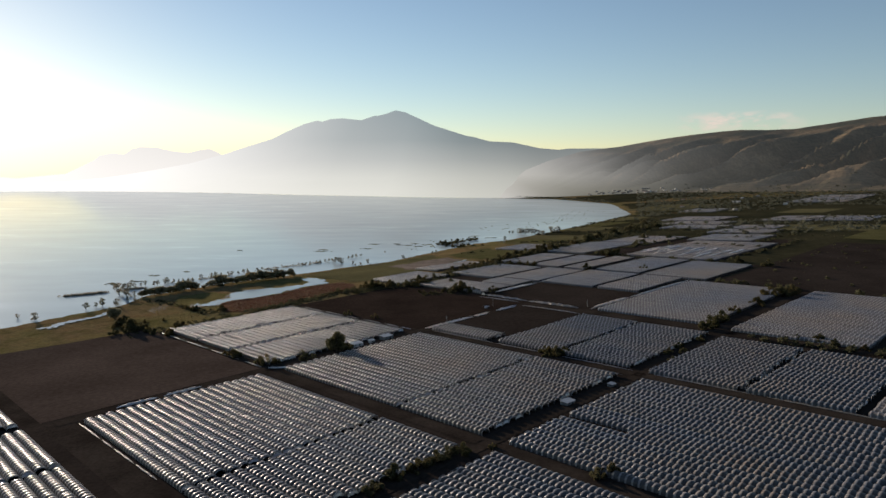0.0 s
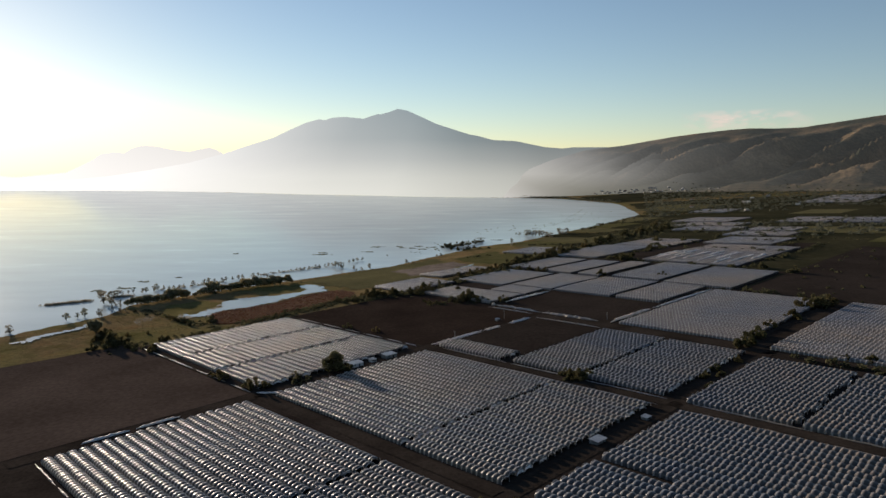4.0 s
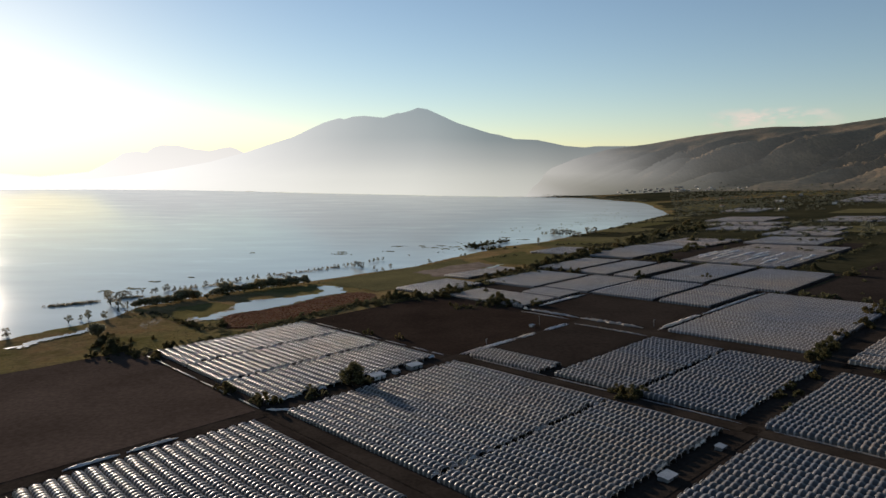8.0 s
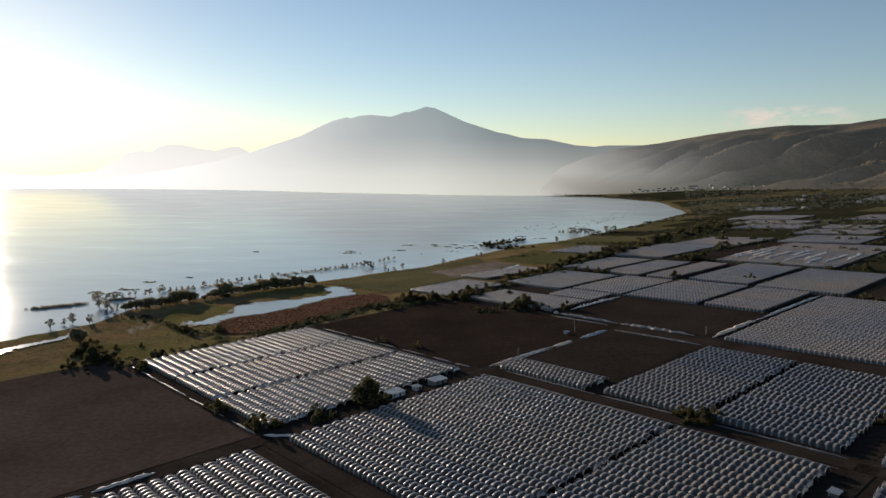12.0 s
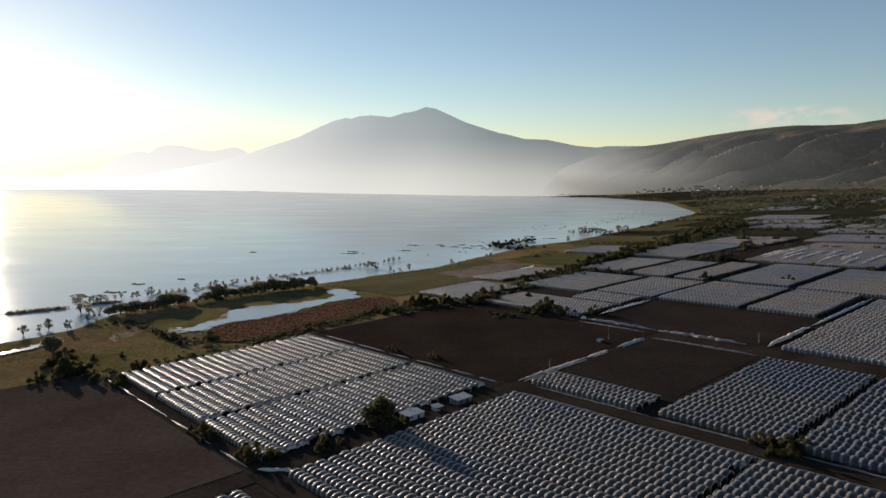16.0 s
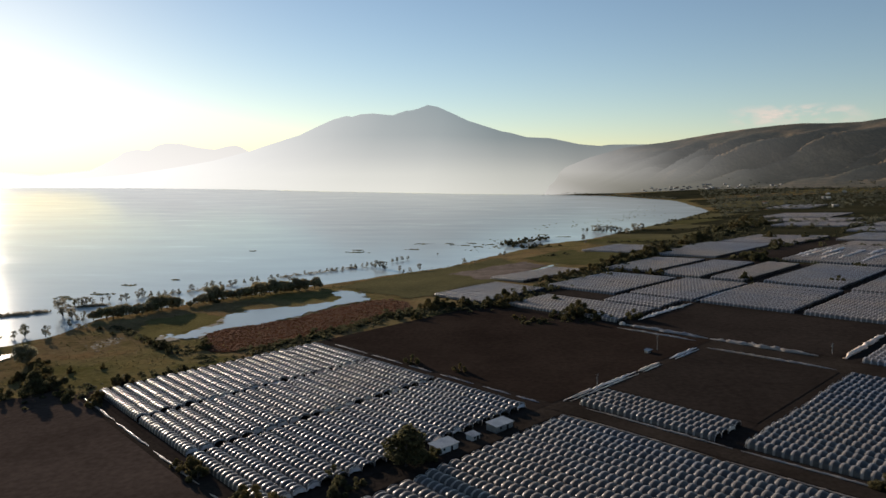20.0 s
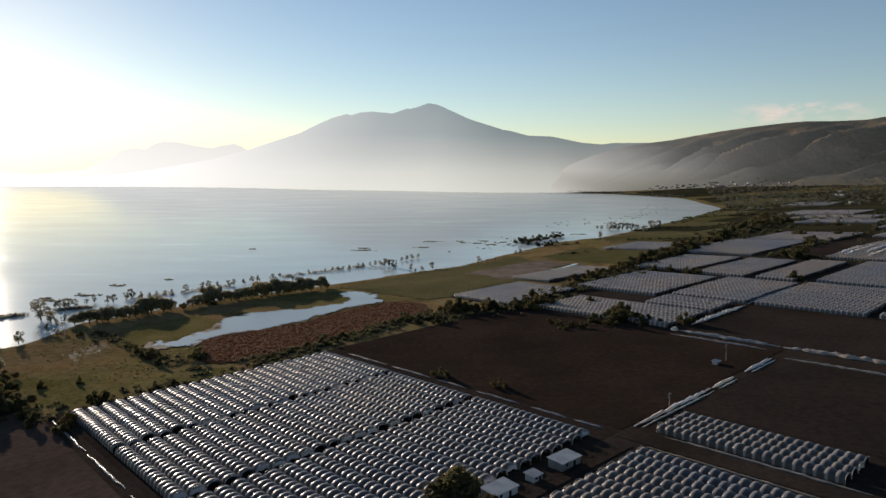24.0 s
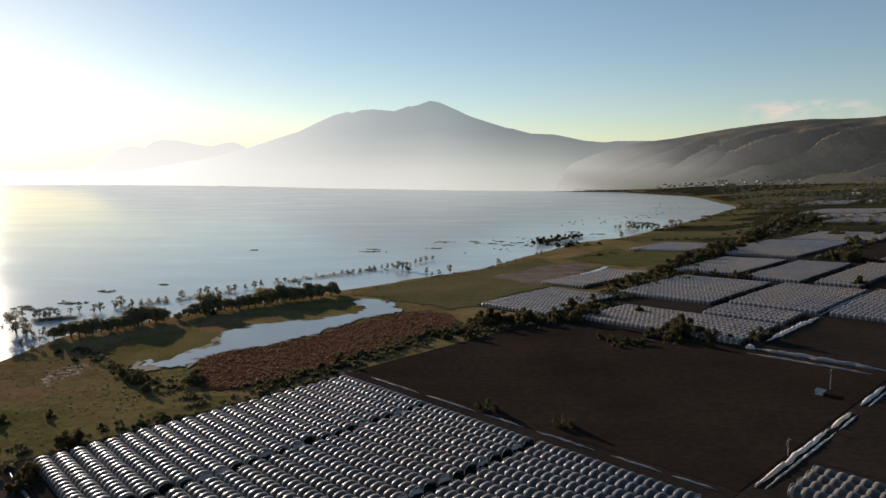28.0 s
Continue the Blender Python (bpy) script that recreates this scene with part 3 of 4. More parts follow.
for a0, a1, b0, b1 in [(-206, -147.9, 91, 137), (-143.7, -81.9, 91.5, 134.7), (-143.7, -81.9, 49, 88), (-123, -82, 139.2, 179.4), (-146, -123.1, 138.7, 148.4),
                       (-79, -27, 91.5, 134.7), (-145, -88, -6, 44), (-188, -148, 4, 42), (-79, -29, 49, 88), (-124.5, -87, 186, 251), (-83, -49, 185.4, 250.3),
                       (-79, -9, 138.8, 179.2), (-169, -126, 219.2, 254), (-204, -168.2, 187, 217), (-214, -168.2, 217.2, 251),
                       (-230, -208, 185, 214), (-239, -222, 217, 253), (-223, -170, 254, 300), (-169.5, -118, 254.3, 302), (-236, -137, 302.5, 405)]:
    patch("soil_bed", a0, a1, b0, b1, SOIL, 0.10, "dark damp soil between the tunnels", "soil")
for a0, a1, b0, b1, m, l in [(-208, -148, 137.4, 186, BROWN, "ploughed dark brown field"), (-146.2, -123.3, 148.7, 179.2, SOIL, "ploughed black field"),
                             (-167.5, -126.2, 188.2, 218, SOIL, "ploughed black field"), (-214, -148.5, 44.5, 89, DARK_FIELD, "ploughed dark field beside the tunnels"),
                             (-117, -30, 255, 400, SOIL, "dark fallow field below the hills"), (-48, 30, 180, 254, SOIL, "dark fallow field")]:
    patch("bare_field", a0, a1, b0, b1, m, 0.16, l, "field")
for a0, a1, b0, b1 in [(-81.7, -79.2, -12, 252), (-147.6, -79.0, 135.4, 138.4), (-79, -9, 135.4, 138.4), (-147, -82, 88.6, 91.0), (-79, -28, 88.6, 91.0),
                       (-147.6, -144.2, 46, 134), (-123, -46, 179.8, 185), (-127, -46, 250.6, 253.4), (-168, -127, 218.3, 219.0), (-170, -167.8, 186, 300)]:
    patch("dirt_road", a0, a1, b0, b1, DIRT, 0.22, "narrow dark dirt track between fields", "track")


def rough_patch(name, outline, material, lift, cell, label, category, seed, holes=-9.0):
    """Ground cover inside an outline, with a ragged edge."""
    fine = 1.0 if cell > 1 else 3.5
    P = np.array(outline, float)
    x0, y0 = P.min(0) - cell
    x1, y1 = P.max(0) + cell
    xs, ys = np.arange(x0, x1, cell), np.arange(y0, y1, cell)
    X, Y = np.meshgrid(xs, ys)
    Z = terrain(X, Y) + lift
    cx, cy = X[:-1, :-1] + cell / 2, Y[:-1, :-1] + cell / 2
    wob = np.array([[noise.noise((x * 0.06, y * 0.06, seed)) * 6 + noise.noise((x * 0.25, y * 0.25, seed)) * 4 for x in cx[0]] for y in cy[:, 0]])
    qx, qy = cx + wob, cy + np.roll(wob, 7, 1)
    inside = np.zeros(cx.shape, bool)
    for (ax, ay), (bx, by) in zip(P, np.roll(P, -1, 0)):
        inside ^= ((ay > qy) != (by > qy)) & (qx < (bx - ax) * (qy - ay) / ((by - ay) or 1e-9) + ax)
    if holes > -9:
        inside &= np.array([[noise.fractal((x * 0.10 * fine, y * 0.16 * fine, seed), 1.0, 2.0, 3) > holes for x in cx[0]] for y in cy[:, 0]])
    n = len(xs)
    i = (np.arange(len(ys) - 1)[:, None] * n + np.arange(n - 1))[inside]
    f = np.stack([i, i + 1, i + n + 1, i + n], -1)
    used = np.unique(f)
    back = np.zeros(n * len(ys), int)
    back[used] = np.arange(len(used))
    v = np.stack([X, Y, Z], -1).reshape(-1, 3)[used]
    return tagged(mesh_object(name, v.tolist(), back[f].tolist(), material, True), label, category, kind="structure")


POOL = [(-214, 603), (-204, 594), (-195, 592), (-189, 595), (-185, 614), (-168, 628), (-158, 638), (-149, 644), (-138, 673), (-117, 690), (-115, 698), (-123, 715),
        (-133, 728), (-143, 735), (-146, 726), (-136, 704), (-138, 689), (-149, 685), (-157, 677), (-173, 673), (-185, 671), (-187, 662), (-196, 657), (-196, 644),
        (-192, 630), (-199, 619), (-200, 603)]
REEDS = [(-181, 585), (-190, 605), (-188, 612), (-168, 626), (-148, 640), (-133, 670), (-114, 690), (-100, 696), (-87, 680), (-84, 660), (-96, 642), (-110, 622),
         (-130, 599), (-146, 577), (-159, 566), (-172, 568)]
MEADOW = [(-151, 752), (-129, 795), (-96, 830), (-48, 891), (-21, 936), (-4, 875), (-24, 767), (-63, 726), (-73, 700), (-94, 698), (-122, 728)]
rough_patch("inland_fields", [(20, 640), (60, 850), (250, 1240), (370, 1560), (490, 1780), (560, 2260), (430, 2600), (150, 2725), (-360, 2915), (-300, 3060), (900, 3060), (2600, 2600), (1900, 900), (620, 330), (300, 330), (250, 560), (60, 640)], FARM_GREEN, 0.03, 12, "dark patchwork of distant fields and orchards", "farmland", 13)
for i, (a0, a1, b0, b1) in enumerate([(-300, -262, 345, 372), (-306, -268, 376, 400), (-318, -276, 404, 440), (-334, -290, 446, 480), (-360, -312, 486, 540), (-380, -330, 548, 610),
                                      (-262, -236, 345, 372), (-180, -120, 470, 520), (-120, -60, 420, 520), (-240, -200, 660, 720), (-150, -60, 660, 760), (-420, -350, 700, 800)]):
    patch("distant_field", a0, a1, b0, b1, (OLIVE_M, MEADOW_M, FARM_GREEN, MEADOW_M)[i % 4], 0.5, ("narrow yellow-green field", "narrow green field", "narrow dark green field", "narrow green field")[i % 4] + " behind the shore", "field")
rough_patch("reed_bed", REEDS, REED, 0.35, 1.3, "rust-red reed bed beside the flood pool", "reeds", 1)
rough_patch("meadow", MEADOW, MEADOW_M, 0.25, 1.6, "flat wet green meadow by the shore", "meadow", 2)
rough_patch("meadow", [(1, 915), (55, 995), (68, 959), (142, 954), (108, 894), (72, 849), (53, 838), (29, 864)], OLIVE_M, 0.25, 2.0, "yellowish meadow by the shore", "meadow", 3)
rough_patch("meadow", [(88, 1045), (190, 1235), (283, 1233), (273, 1176), (179, 1000), (142, 984)], MEADOW_M, 0.25, 3.0, "green meadow by the shore", "meadow", 4)
rough_patch("marsh_grass", [(-228, 600), (-238, 640), (-215, 665), (-196, 650), (-190, 628), (-201, 603), (-212, 593)], MARSH, 0.25, 1.3, "yellow-green marsh grass", "grass", 5)
rough_patch("mud_flat", [(-65, 816), (-27, 864), (2, 889), (19, 853), (-14, 802), (-39, 771)], MUD, 0.3, 1.5, "brown mud flat between meadow and tunnels", "mud", 6)
rough_patch("mud_flat", [(-241, 580), (-244, 595), (-239, 602), (-228, 598), (-226, 590), (-232, 583), (-233, 571)], PALE_M, 0.06, 0.6, "pale dried mud in the grass", "mud", 7, 0.16)
rough_patch("mud_flat", [(-75, 725), (-40, 760), (-30, 770), (-45, 730), (-66, 700)], PALE_M, 0.08, 0.8, "pale dried mud beside the tunnels", "mud", 8, 0.15)
rough_patch("mud_margin", [((x + 165) * 1.03 - 165, (y - 655) * 1.03 + 655) for x, y in POOL], PALE_M, 0.40, 1.2, "pale mud margin of the flood pool", "mud", 12, -0.05)
rough_patch("flood_pool", POOL, POOL_WATER, 0.45, 1.2, "shallow flood pool reflecting the pale sky", "water", 9)
rough_patch("flood_pool", [(-31, 778), (-10, 803), (22, 850), (30, 860), (20, 838), (-6, 795), (-25, 770)], POOL_WATER, 0.5, 1.2, "narrow strip of flood water", "water", 10)
rough_patch("flood_pool", [(-292, 520), (-285, 540), (-265, 580), (-262, 572), (-278, 535), (-286, 515)], POOL_WATER, 0.5, 1.2, "narrow strip of flood water", "water", 11)


# ------------------------------------------------------------------ film banks
def film_bank(a0, b0, a1, b1, width, high, material, label, seed, lumps=0.0):
    """A rumpled roll of discarded film along a field edge."""
    rng = random.Random(seed)
    (x0, y0), (x1, y1) = grid_xy(a0, b0), grid_xy(a1, b1)
    p, q = Vector((x0, y0, 0)), Vector((x1, y1, 0))
    d = (q - p).normalized()
    side = Vector((-d.y, d.x, 0))
    n = max(4, int((q - p).length / 1.1))
    verts, faces = [], []
    for i in range(n + 1):
        c = p + (q - p) * (i / n) + side * noise.noise((i * 0.21, seed, 0)) * width * 0.35
        ease = min(1.0, 3.5 * min(i, n - i) / n + 0.25)
        h = high * ease * (0.75 + 0.5 * noise.noise((i * 0.55, seed, 3))) * (1 - lumps * 0.5 * (1 + math.cos(i * 2 * math.pi * 1.1 / PITCH)))
        w = width * ease * (0.85 + 0.4 * noise.noise((i * 0.4, seed, 7)))
        for j in range(7):
            th = math.pi * j / 6
            o = c + side * (w / 2 * math.cos(th))
            verts.append((o.x, o.y, height(c.x, c.y) + 0.15 + h * math.sin(th) * rng.uniform(0.8, 1.15)))
    for i in range(n):
        for j in range(6):
            k = i * 7 + j
            faces.append((k, k + 1, k + 8, k + 7))
    return tagged(new("film_bank", mesh_of("film_bank", verts, faces, material)), label, "plastic film", "film banks along the field edges")


PALE_LABEL, GREY_LABEL = "rumpled bank of cream plastic film along a field edge", "old grey plastic film lining a ditch bank"
for b0, b1 in [(139.2, 158.6), (158.9, 165.8), (169.2, 179.0)]:
    film_bank(-147.3, b0, -147.3, b1, 1.5, 1.0, CREAM, PALE_LABEL, int(b0), 0.3)
    film_bank(-146.5, b0 + 0.4, -146.5, b1 - 0.5, 0.7, 0.5, CREAM, PALE_LABEL, int(b0) + 300, 0.5)
film_bank(-125.3, 187.5, -125.3, 209.5, 2.6, 1.9, CREAM, PALE_LABEL, 31)
film_bank(-125.3, 210.5, -125.0, 251.5, 2.0, 1.6, CREAM, PALE_LABEL, 32, 0.5)
# Lumpy banks added in place of the sunlit tunnel ends along this line.
film_bank(-168.3, 193, -168.3, 217, 2.2, 1.9, CREAM, PALE_LABEL, 33, 0.7)
film_bank(-168.9, 219, -168.9, 250, 1.8, 1.6, CREAM, PALE_LABEL, 34, 0.7)
film_bank(-168.2, 187.1, -149, 186.7, 2.6, 1.5, GREY_FILM, GREY_LABEL, 35)
film_bank(-148.5, 186.7, -129, 186.6, 3.0, 1.6, GREY_FILM, GREY_LABEL, 36)
film_bank(-167.6, 183.9, -150, 183.8, 1.2, 0.7, GREY_FILM, GREY_LABEL, 37)
film_bank(-145.8, 180.2, -124, 180.0, 1.3, 0.8, GREY_FILM, GREY_LABEL, 38)
film_bank(-169.2, 187.0, -167.6, 187.0, 2.8, 2.2, CREAM, PALE_LABEL, 39)
for i, (a0, a1) in enumerate([(-203, -192), (-190.5, -181), (-179.5, -173), (-171, -163), (-161, -155), (-154, -149.5)]):
    film_bank(a0, 136.3, a1, 136.3, 0.9, 0.5, GREY_FILM, GREY_LABEL, 50 + i)
for i, (a0, a1) in enumerate([(-205, -190), (-189, -176), (-174, -160), (-157, -149)]):
    film_bank(a0, 89.8, a1, 89.9, 1.0, 0.55, GREY_FILM, GREY_LABEL, 60 + i)
for i, (a0, a1) in enumerate([(-143, -122), (-121, -104), (-101, -83), (-78, -58), (-56, -36)]):
    film_bank(a0, 138.8, a1, 138.8, 0.9, 0.5, GREY_FILM, GREY_LABEL, 70 + i)
    film_bank(a0, 134.9, a1, 134.9, 0.7, 0.4, GREY_FILM, GREY_LABEL, 80 + i)
for i, (a0, a1) in enumerate([(-143, -132), (-131, -126), (-125.4, -117), (-116, -108)]):
    film_bank(a0, 49.35, a1, 49.35, 0.9, 0.6, GREY_FILM, "low row of loose film on small hoops", 20 + i, 0.8)
film_bank(-146.2, 57, -146.2, 65, 2.0, 1.1, CREAM, PALE_LABEL, 26)
film_bank(-146.2, 66, -146.2, 74, 2.0, 1.1, CREAM, PALE_LABEL, 27)
film_bank(-147.5, 90.5, -143.5, 93.5, 2.0, 0.9, CREAM, PALE_LABEL, 90)
STRIPS = [(-180.5, 312, 342), (-178, 306, 349), (-174.5, 318, 351), (-171, 306, 338), (-166.5, 309, 348), (-162, 326, 352), (-158.5, 306, 344), (-154, 314, 350), (-150, 306, 331), (-145.5, 310, 346), (-141.5, 322, 349)]
for i, (a0, b0, b1) in enumerate(STRIPS):
    film_bank(a0, b0, a0 - 0.6, b1, 2.6 + 0.5 * (i % 3), 3.4, WHITE_FILM, "long bright strip of film laid over uncovered hoops", 100 + i)


# ------------------------------------------------------------------ trees
def tree_meshes(seed, kind):
    """Trunk with limbs, and a crown of leaf clumps, for a plant one metre high."""
    rng = random.Random(seed)
    low = {"willow": 0.24, "bush": 0.10, "tall": 0.30, "sparse": 0.16}[kind]
    wide = {"willow": 0.44, "bush": 0.62, "tall": 0.30, "sparse": 0.36}[kind]
    lobes = []
    for i in range({"willow": 13, "bush": 10, "tall": 9, "sparse": 13}[kind]):
        a, r = rng.uniform(0, 2 * math.pi), wide * math.sqrt(rng.random())
        z = rng.uniform(low, 0.84) if kind != "bush" else rng.uniform(0.12, 0.72) * (1 - 0.5 * r / wide)
        lobes.append((Vector((r * math.cos(a), r * math.sin(a), z)), rng.uniform(*{"bush": (0.13, 0.24), "tall": (0.13, 0.24), "willow": (0.17, 0.26), "sparse": (0.08, 0.17)}[kind])))
    lobes.append((Vector((rng.uniform(-0.05, 0.05), 0, 0.84 if kind != "bush" else 0.7)), 0.17))
    tv, tf = tube([(0, 0, -0.08), (0.01, 0, 0.15), (0.02, 0.01, low + 0.1), (0.0, 0.02, 0.75)], [0.045, 0.034, 0.026, 0.008])
    for c, r in lobes[:6]:
        s = Vector((0.01, 0, low * rng.uniform(0.4, 0.95)))
        v, f = tube([s, s.lerp(c, 0.5) + Vector((0, 0, 0.03)), c], [0.018, 0.012, 0.005], 4)
        tf += [tuple(k + len(tv) for k in q) for q in f]
        tv += v
    cv, cf = [], []
    count = {"willow": 210, "bush": 430, "tall": 150, "sparse": 95}[kind]
    for c, r in lobes:
        for _ in range(int(count * (r / 0.19) ** 2)):
            d = Vector((rng.gauss(0, 1), rng.gauss(0, 1), rng.gauss(0.25, 1))).normalized()
            p = c + d * r * rng.uniform(0.55, 1.12)
            p.z = max(p.z, 0.03)
            s = rng.uniform(0.015, 0.031) if kind == "bush" else rng.uniform(0.020, 0.042)
            q = (d + Vector((rng.uniform(-.7, .7), rng.uniform(-.7, .7), rng.uniform(-.5, .7)))).to_track_quat("Z", "Y")
            b = len(cv)
            cv += [p + q @ Vector(w) for w in ((-s, -s * 0.6, 0), (s * 0.8, -s * 0.8, s * 0.3), (s, s * 0.7, 0), (-s * 0.7, s, s * 0.3))]
            cf.append((b, b + 1, b + 2, b + 3))
    return mesh_of("trunk", tv, tf, BARK), mesh_of("crown", cv, cf, {"willow": LEAF_PALE, "sparse": LEAF_DROWNED}.get(kind, LEAF), False)


TREES = {k: [tree_meshes(10 * i + j, k) for j in range(5)] for i, k in enumerate(("willow", "bush", "tall", "sparse"))}
tree_rng = random.Random(77)


def plant(places, kind, name, label, category, group, wet=False, spread=1.0):
    for x, y, h in places:
        trunk, crown = tree_rng.choice(TREES[kind])
        ob = tagged(new(name), label, category, group)
        z = LAKE if wet else height(x, y)
        ob.matrix_world = pose(x, y, z - 0.05, 0, 0, tree_rng.uniform(0, 360)) @ Matrix.Diagonal((h * spread * tree_rng.uniform(0.9, 1.2), h * spread * tree_rng.uniform(0.9, 1.2), h, 1))
        part("trunk", trunk, None, ob)
        part("crown", crown, None, ob)


WILLOWS = [(-273, 643, 6), (-266, 645, 7.2), (-263, 647, 7.2), (-262, 650, 6.6), (-259, 651, 7.8), (-257, 655, 6.6), (-254, 658, 6.1), (-252, 660, 6.7), (-250, 663, 6.7),
           (-248, 666, 7.4), (-246, 670, 9.2), (-245, 672, 9.3), (-243, 676, 8.1), (-240, 677, 7.5), (-237, 679, 6.9), (-231, 684, 3.8), (-229, 691, 5.1), (-227, 696, 6.4),
           (-224, 699, 6.5), (-222, 703, 10.4), (-219, 706, 7.8), (-216, 709, 6.6), (-212, 710, 5.9), (-209, 714, 6.6), (-205, 717, 7.3), (-202, 720, 7.3), (-197, 722, 10)]
WILLOWS_B = [(-195, 727, 9.4), (-192, 730, 8.8), (-189, 731, 10.1), (-185, 732, 8.8), (-183, 734, 8.2), (-179, 737, 7.5), (-175, 740, 9.6), (-170, 744, 8.3), (-164, 749, 9),
             (-160, 752, 3.5)]
SCRUB = [(-220, 699, 4.5), (-255, 618, 2.8), (-241, 606, 2.6), (-219, 596, 3.4), (-211, 586, 4.2), (-203, 579, 4.5), (-196, 572, 3), (-178, 573, 5.5), (-179, 580, 4.3),
         (-199, 577, 5.3), (-190, 566, 4.4), (-238, 524, 5.4), (-223, 537, 3.7), (-211, 542, 3)]
FLOODED = [(-298, 653, 11.5), (-278, 627, 4.1), (-276, 637, 3), (-282, 642, 2.4), (-320, 690, 3.5), (-310, 686, 4.2), (-309, 688, 4.9), (-306, 688, 5.5), (-304, 689, 5.5),
           (-301, 691, 4.8), (-298, 698, 3.5), (-296, 703, 3.5), (-287, 702, 4.9), (-284, 703, 5.6), (-281, 714, 5), (-282, 722, 5.8), (-274, 719, 4.3), (-272, 726, 2.9),
           (-269, 730, 2.9), (-265, 733, 2.9), (-262, 737, 2.9), (-255, 744, 5.1), (-249, 756, 4.5), (-246, 760, 5.3), (-241, 764, 3.8)]
FLOODED_A = [(-294, 588, 6), (-291, 598, 4.2), (-287, 601, 7.5), (-276, 602, 6.5), (-268, 619, 3.6), (-265, 622, 3), (-288, 646, 6.5), (-312, 548, 6), (-330, 556, 3.5), (-283, 650, 4)]
FLOODED_B = [(-234, 767, 4.5), (-232, 771, 4.6), (-227, 777, 3.8), (-223, 784, 4.7), (-220, 788, 4.7), (-213, 803, 3.6), (-208, 805, 3.6), (-194, 790, 3.9), (-193, 834, 2.5),
             (-180, 837, 3), (-175, 842, 3.4), (-171, 845, 3.4), (-168, 851, 3), (-164, 857, 3.1), (-157, 863, 4), (-154, 866, 4), (-149, 873, 3.6), (-145, 876, 4.5),
             (-141, 879, 4.1), (-136, 870, 7.1), (-132, 870, 6.2), (-127, 862, 7), (-125, 906, 3.8), (-121, 913, 4.3), (-117, 921, 4.4), (-112, 928, 3.9)]
FLOODED_C = [(-112, 854, 4.3), (-107, 838, 3.3), (-102, 846, 3.8), (-94, 855, 6.4), (-55, 906, 4.7), (-84, 969, 2.1), (-45, 900, 2.8), (-19, 956, 4.1), (-14, 964, 4.7),
             (112, 1247, 4.6), (118, 1247, 5.4), (129, 1247, 9.3), (133, 1239, 10.7), (139, 1239, 9.2), (143, 1231, 10.7), (150, 1232, 10.7), (154, 1224, 10.6), (160, 1224, 9.1),
             (163, 1193, 10.3), (187, 1250, 12.6), (200, 1268, 11.3), (88, 1074, 5.6), (93, 1122, 8)]
ISLAND = [(-9, 1058, 8.4), (-1, 1064, 8.5), (8, 1076, 8.6), (17, 1088, 8.8), (26, 1100, 7.6), (36, 1119, 7.8), (46, 1132, 6.7), (1, 1043, 5.3), (9, 1033, 5.8), (17, 1029, 5.8),
          (24, 1039, 7), (33, 1060, 4.8), (40, 1035, 5.3), (53, 1040, 5.3)]
HEDGE = [(-96, 642, 5), (-92, 636, 4), (-88, 632, 3.9), (-101, 633, 3.4), (-105, 623, 2.8), (-109, 616, 2.8), (-113, 614, 2.8), (-122, 607, 3.2), (-125, 600, 3.1),
         (-129, 595, 3.5), (-134, 588, 3.4), (-139, 581, 2.9), (-145, 573, 2.8), (-149, 565, 2.8), (-78, 632, 4.9), (-82, 644, 5.6), (-73, 658, 8), (-68, 664, 8.6),
         (-62, 662, 7.5), (-52, 665, 7.6), (-49, 663, 6.5), (-37, 668, 6.6), (-32, 663, 7.6), (-26, 662, 9.2), (-20, 671, 8.4), (-26, 687, 7.6)]
HEDGE_B = [(-12, 703, 6.1), (1, 729, 5.9), (7, 746, 6.9), (18, 758, 7.8), (26, 770, 7.4), (37, 776, 8.2), (46, 792, 9.3), (60, 819, 9.9), (72, 834, 11.2), (83, 852, 11.6),
           (97, 868, 11.1), (114, 892, 12.6), (126, 909, 13.1), (138, 924, 12.4), (154, 948, 11.9), (179, 986, 12.7), (210, 1036, 14), (231, 1074, 14), (273, 1144, 13.1),
           (308, 1187, 14), (339, 1217, 15), (376, 1272, 15), (379, 1335, 14.5), (332, 1264, 11.7)]
BUSHES = [(9, 628, 8.5), (13, 631, 10.1), (16, 628, 8.6), (20, 626, 5), (24, 621, 5), (28, 615, 3.9), (40, 615, 7), (71, 789, 5.5), (81, 785, 5.5), (88, 770, 6.1),
          (95, 767, 6.1), (184, 843, 7.5), (191, 841, 8.5), (190, 828, 9.2), (194, 824, 8.3), (143, 731, 7.5), (289, 1038, 10.5), (250, 934, 9), (320, 1021, 9.2),
          (-19, 620, 3.8), (-13, 617, 3.3), (-9, 614, 3.8), (-23, 625, 3.4), (-17, 610, 2.3), (-1, 626, 5.4), (2, 624, 4.4)]
BUSHES_B = [(-61, 437, 6.1), (-57, 438, 4.7), (-80, 418, 6), (-76, 421, 3.7), (-99, 411, 7.3), (-104, 415, 5.1), (-95, 412, 4.3), (-125, 433, 5.3), (-121, 428, 4.5),
            (-131, 437, 2.7), (56, 417, 4.7), (58, 414, 5), (62, 412, 6), (66, 412, 5.4), (-72, 539, 4.8), (-51, 525, 4.5), (138, 705, 4.3), (7, 619, 7.3), (20, 617, 6),
            (-191, 518, 5.3), (-188, 519, 5), (-176, 530, 3.5), (-171, 535, 3.5), (-189, 498, 4.5), (-185, 489, 3.5)]
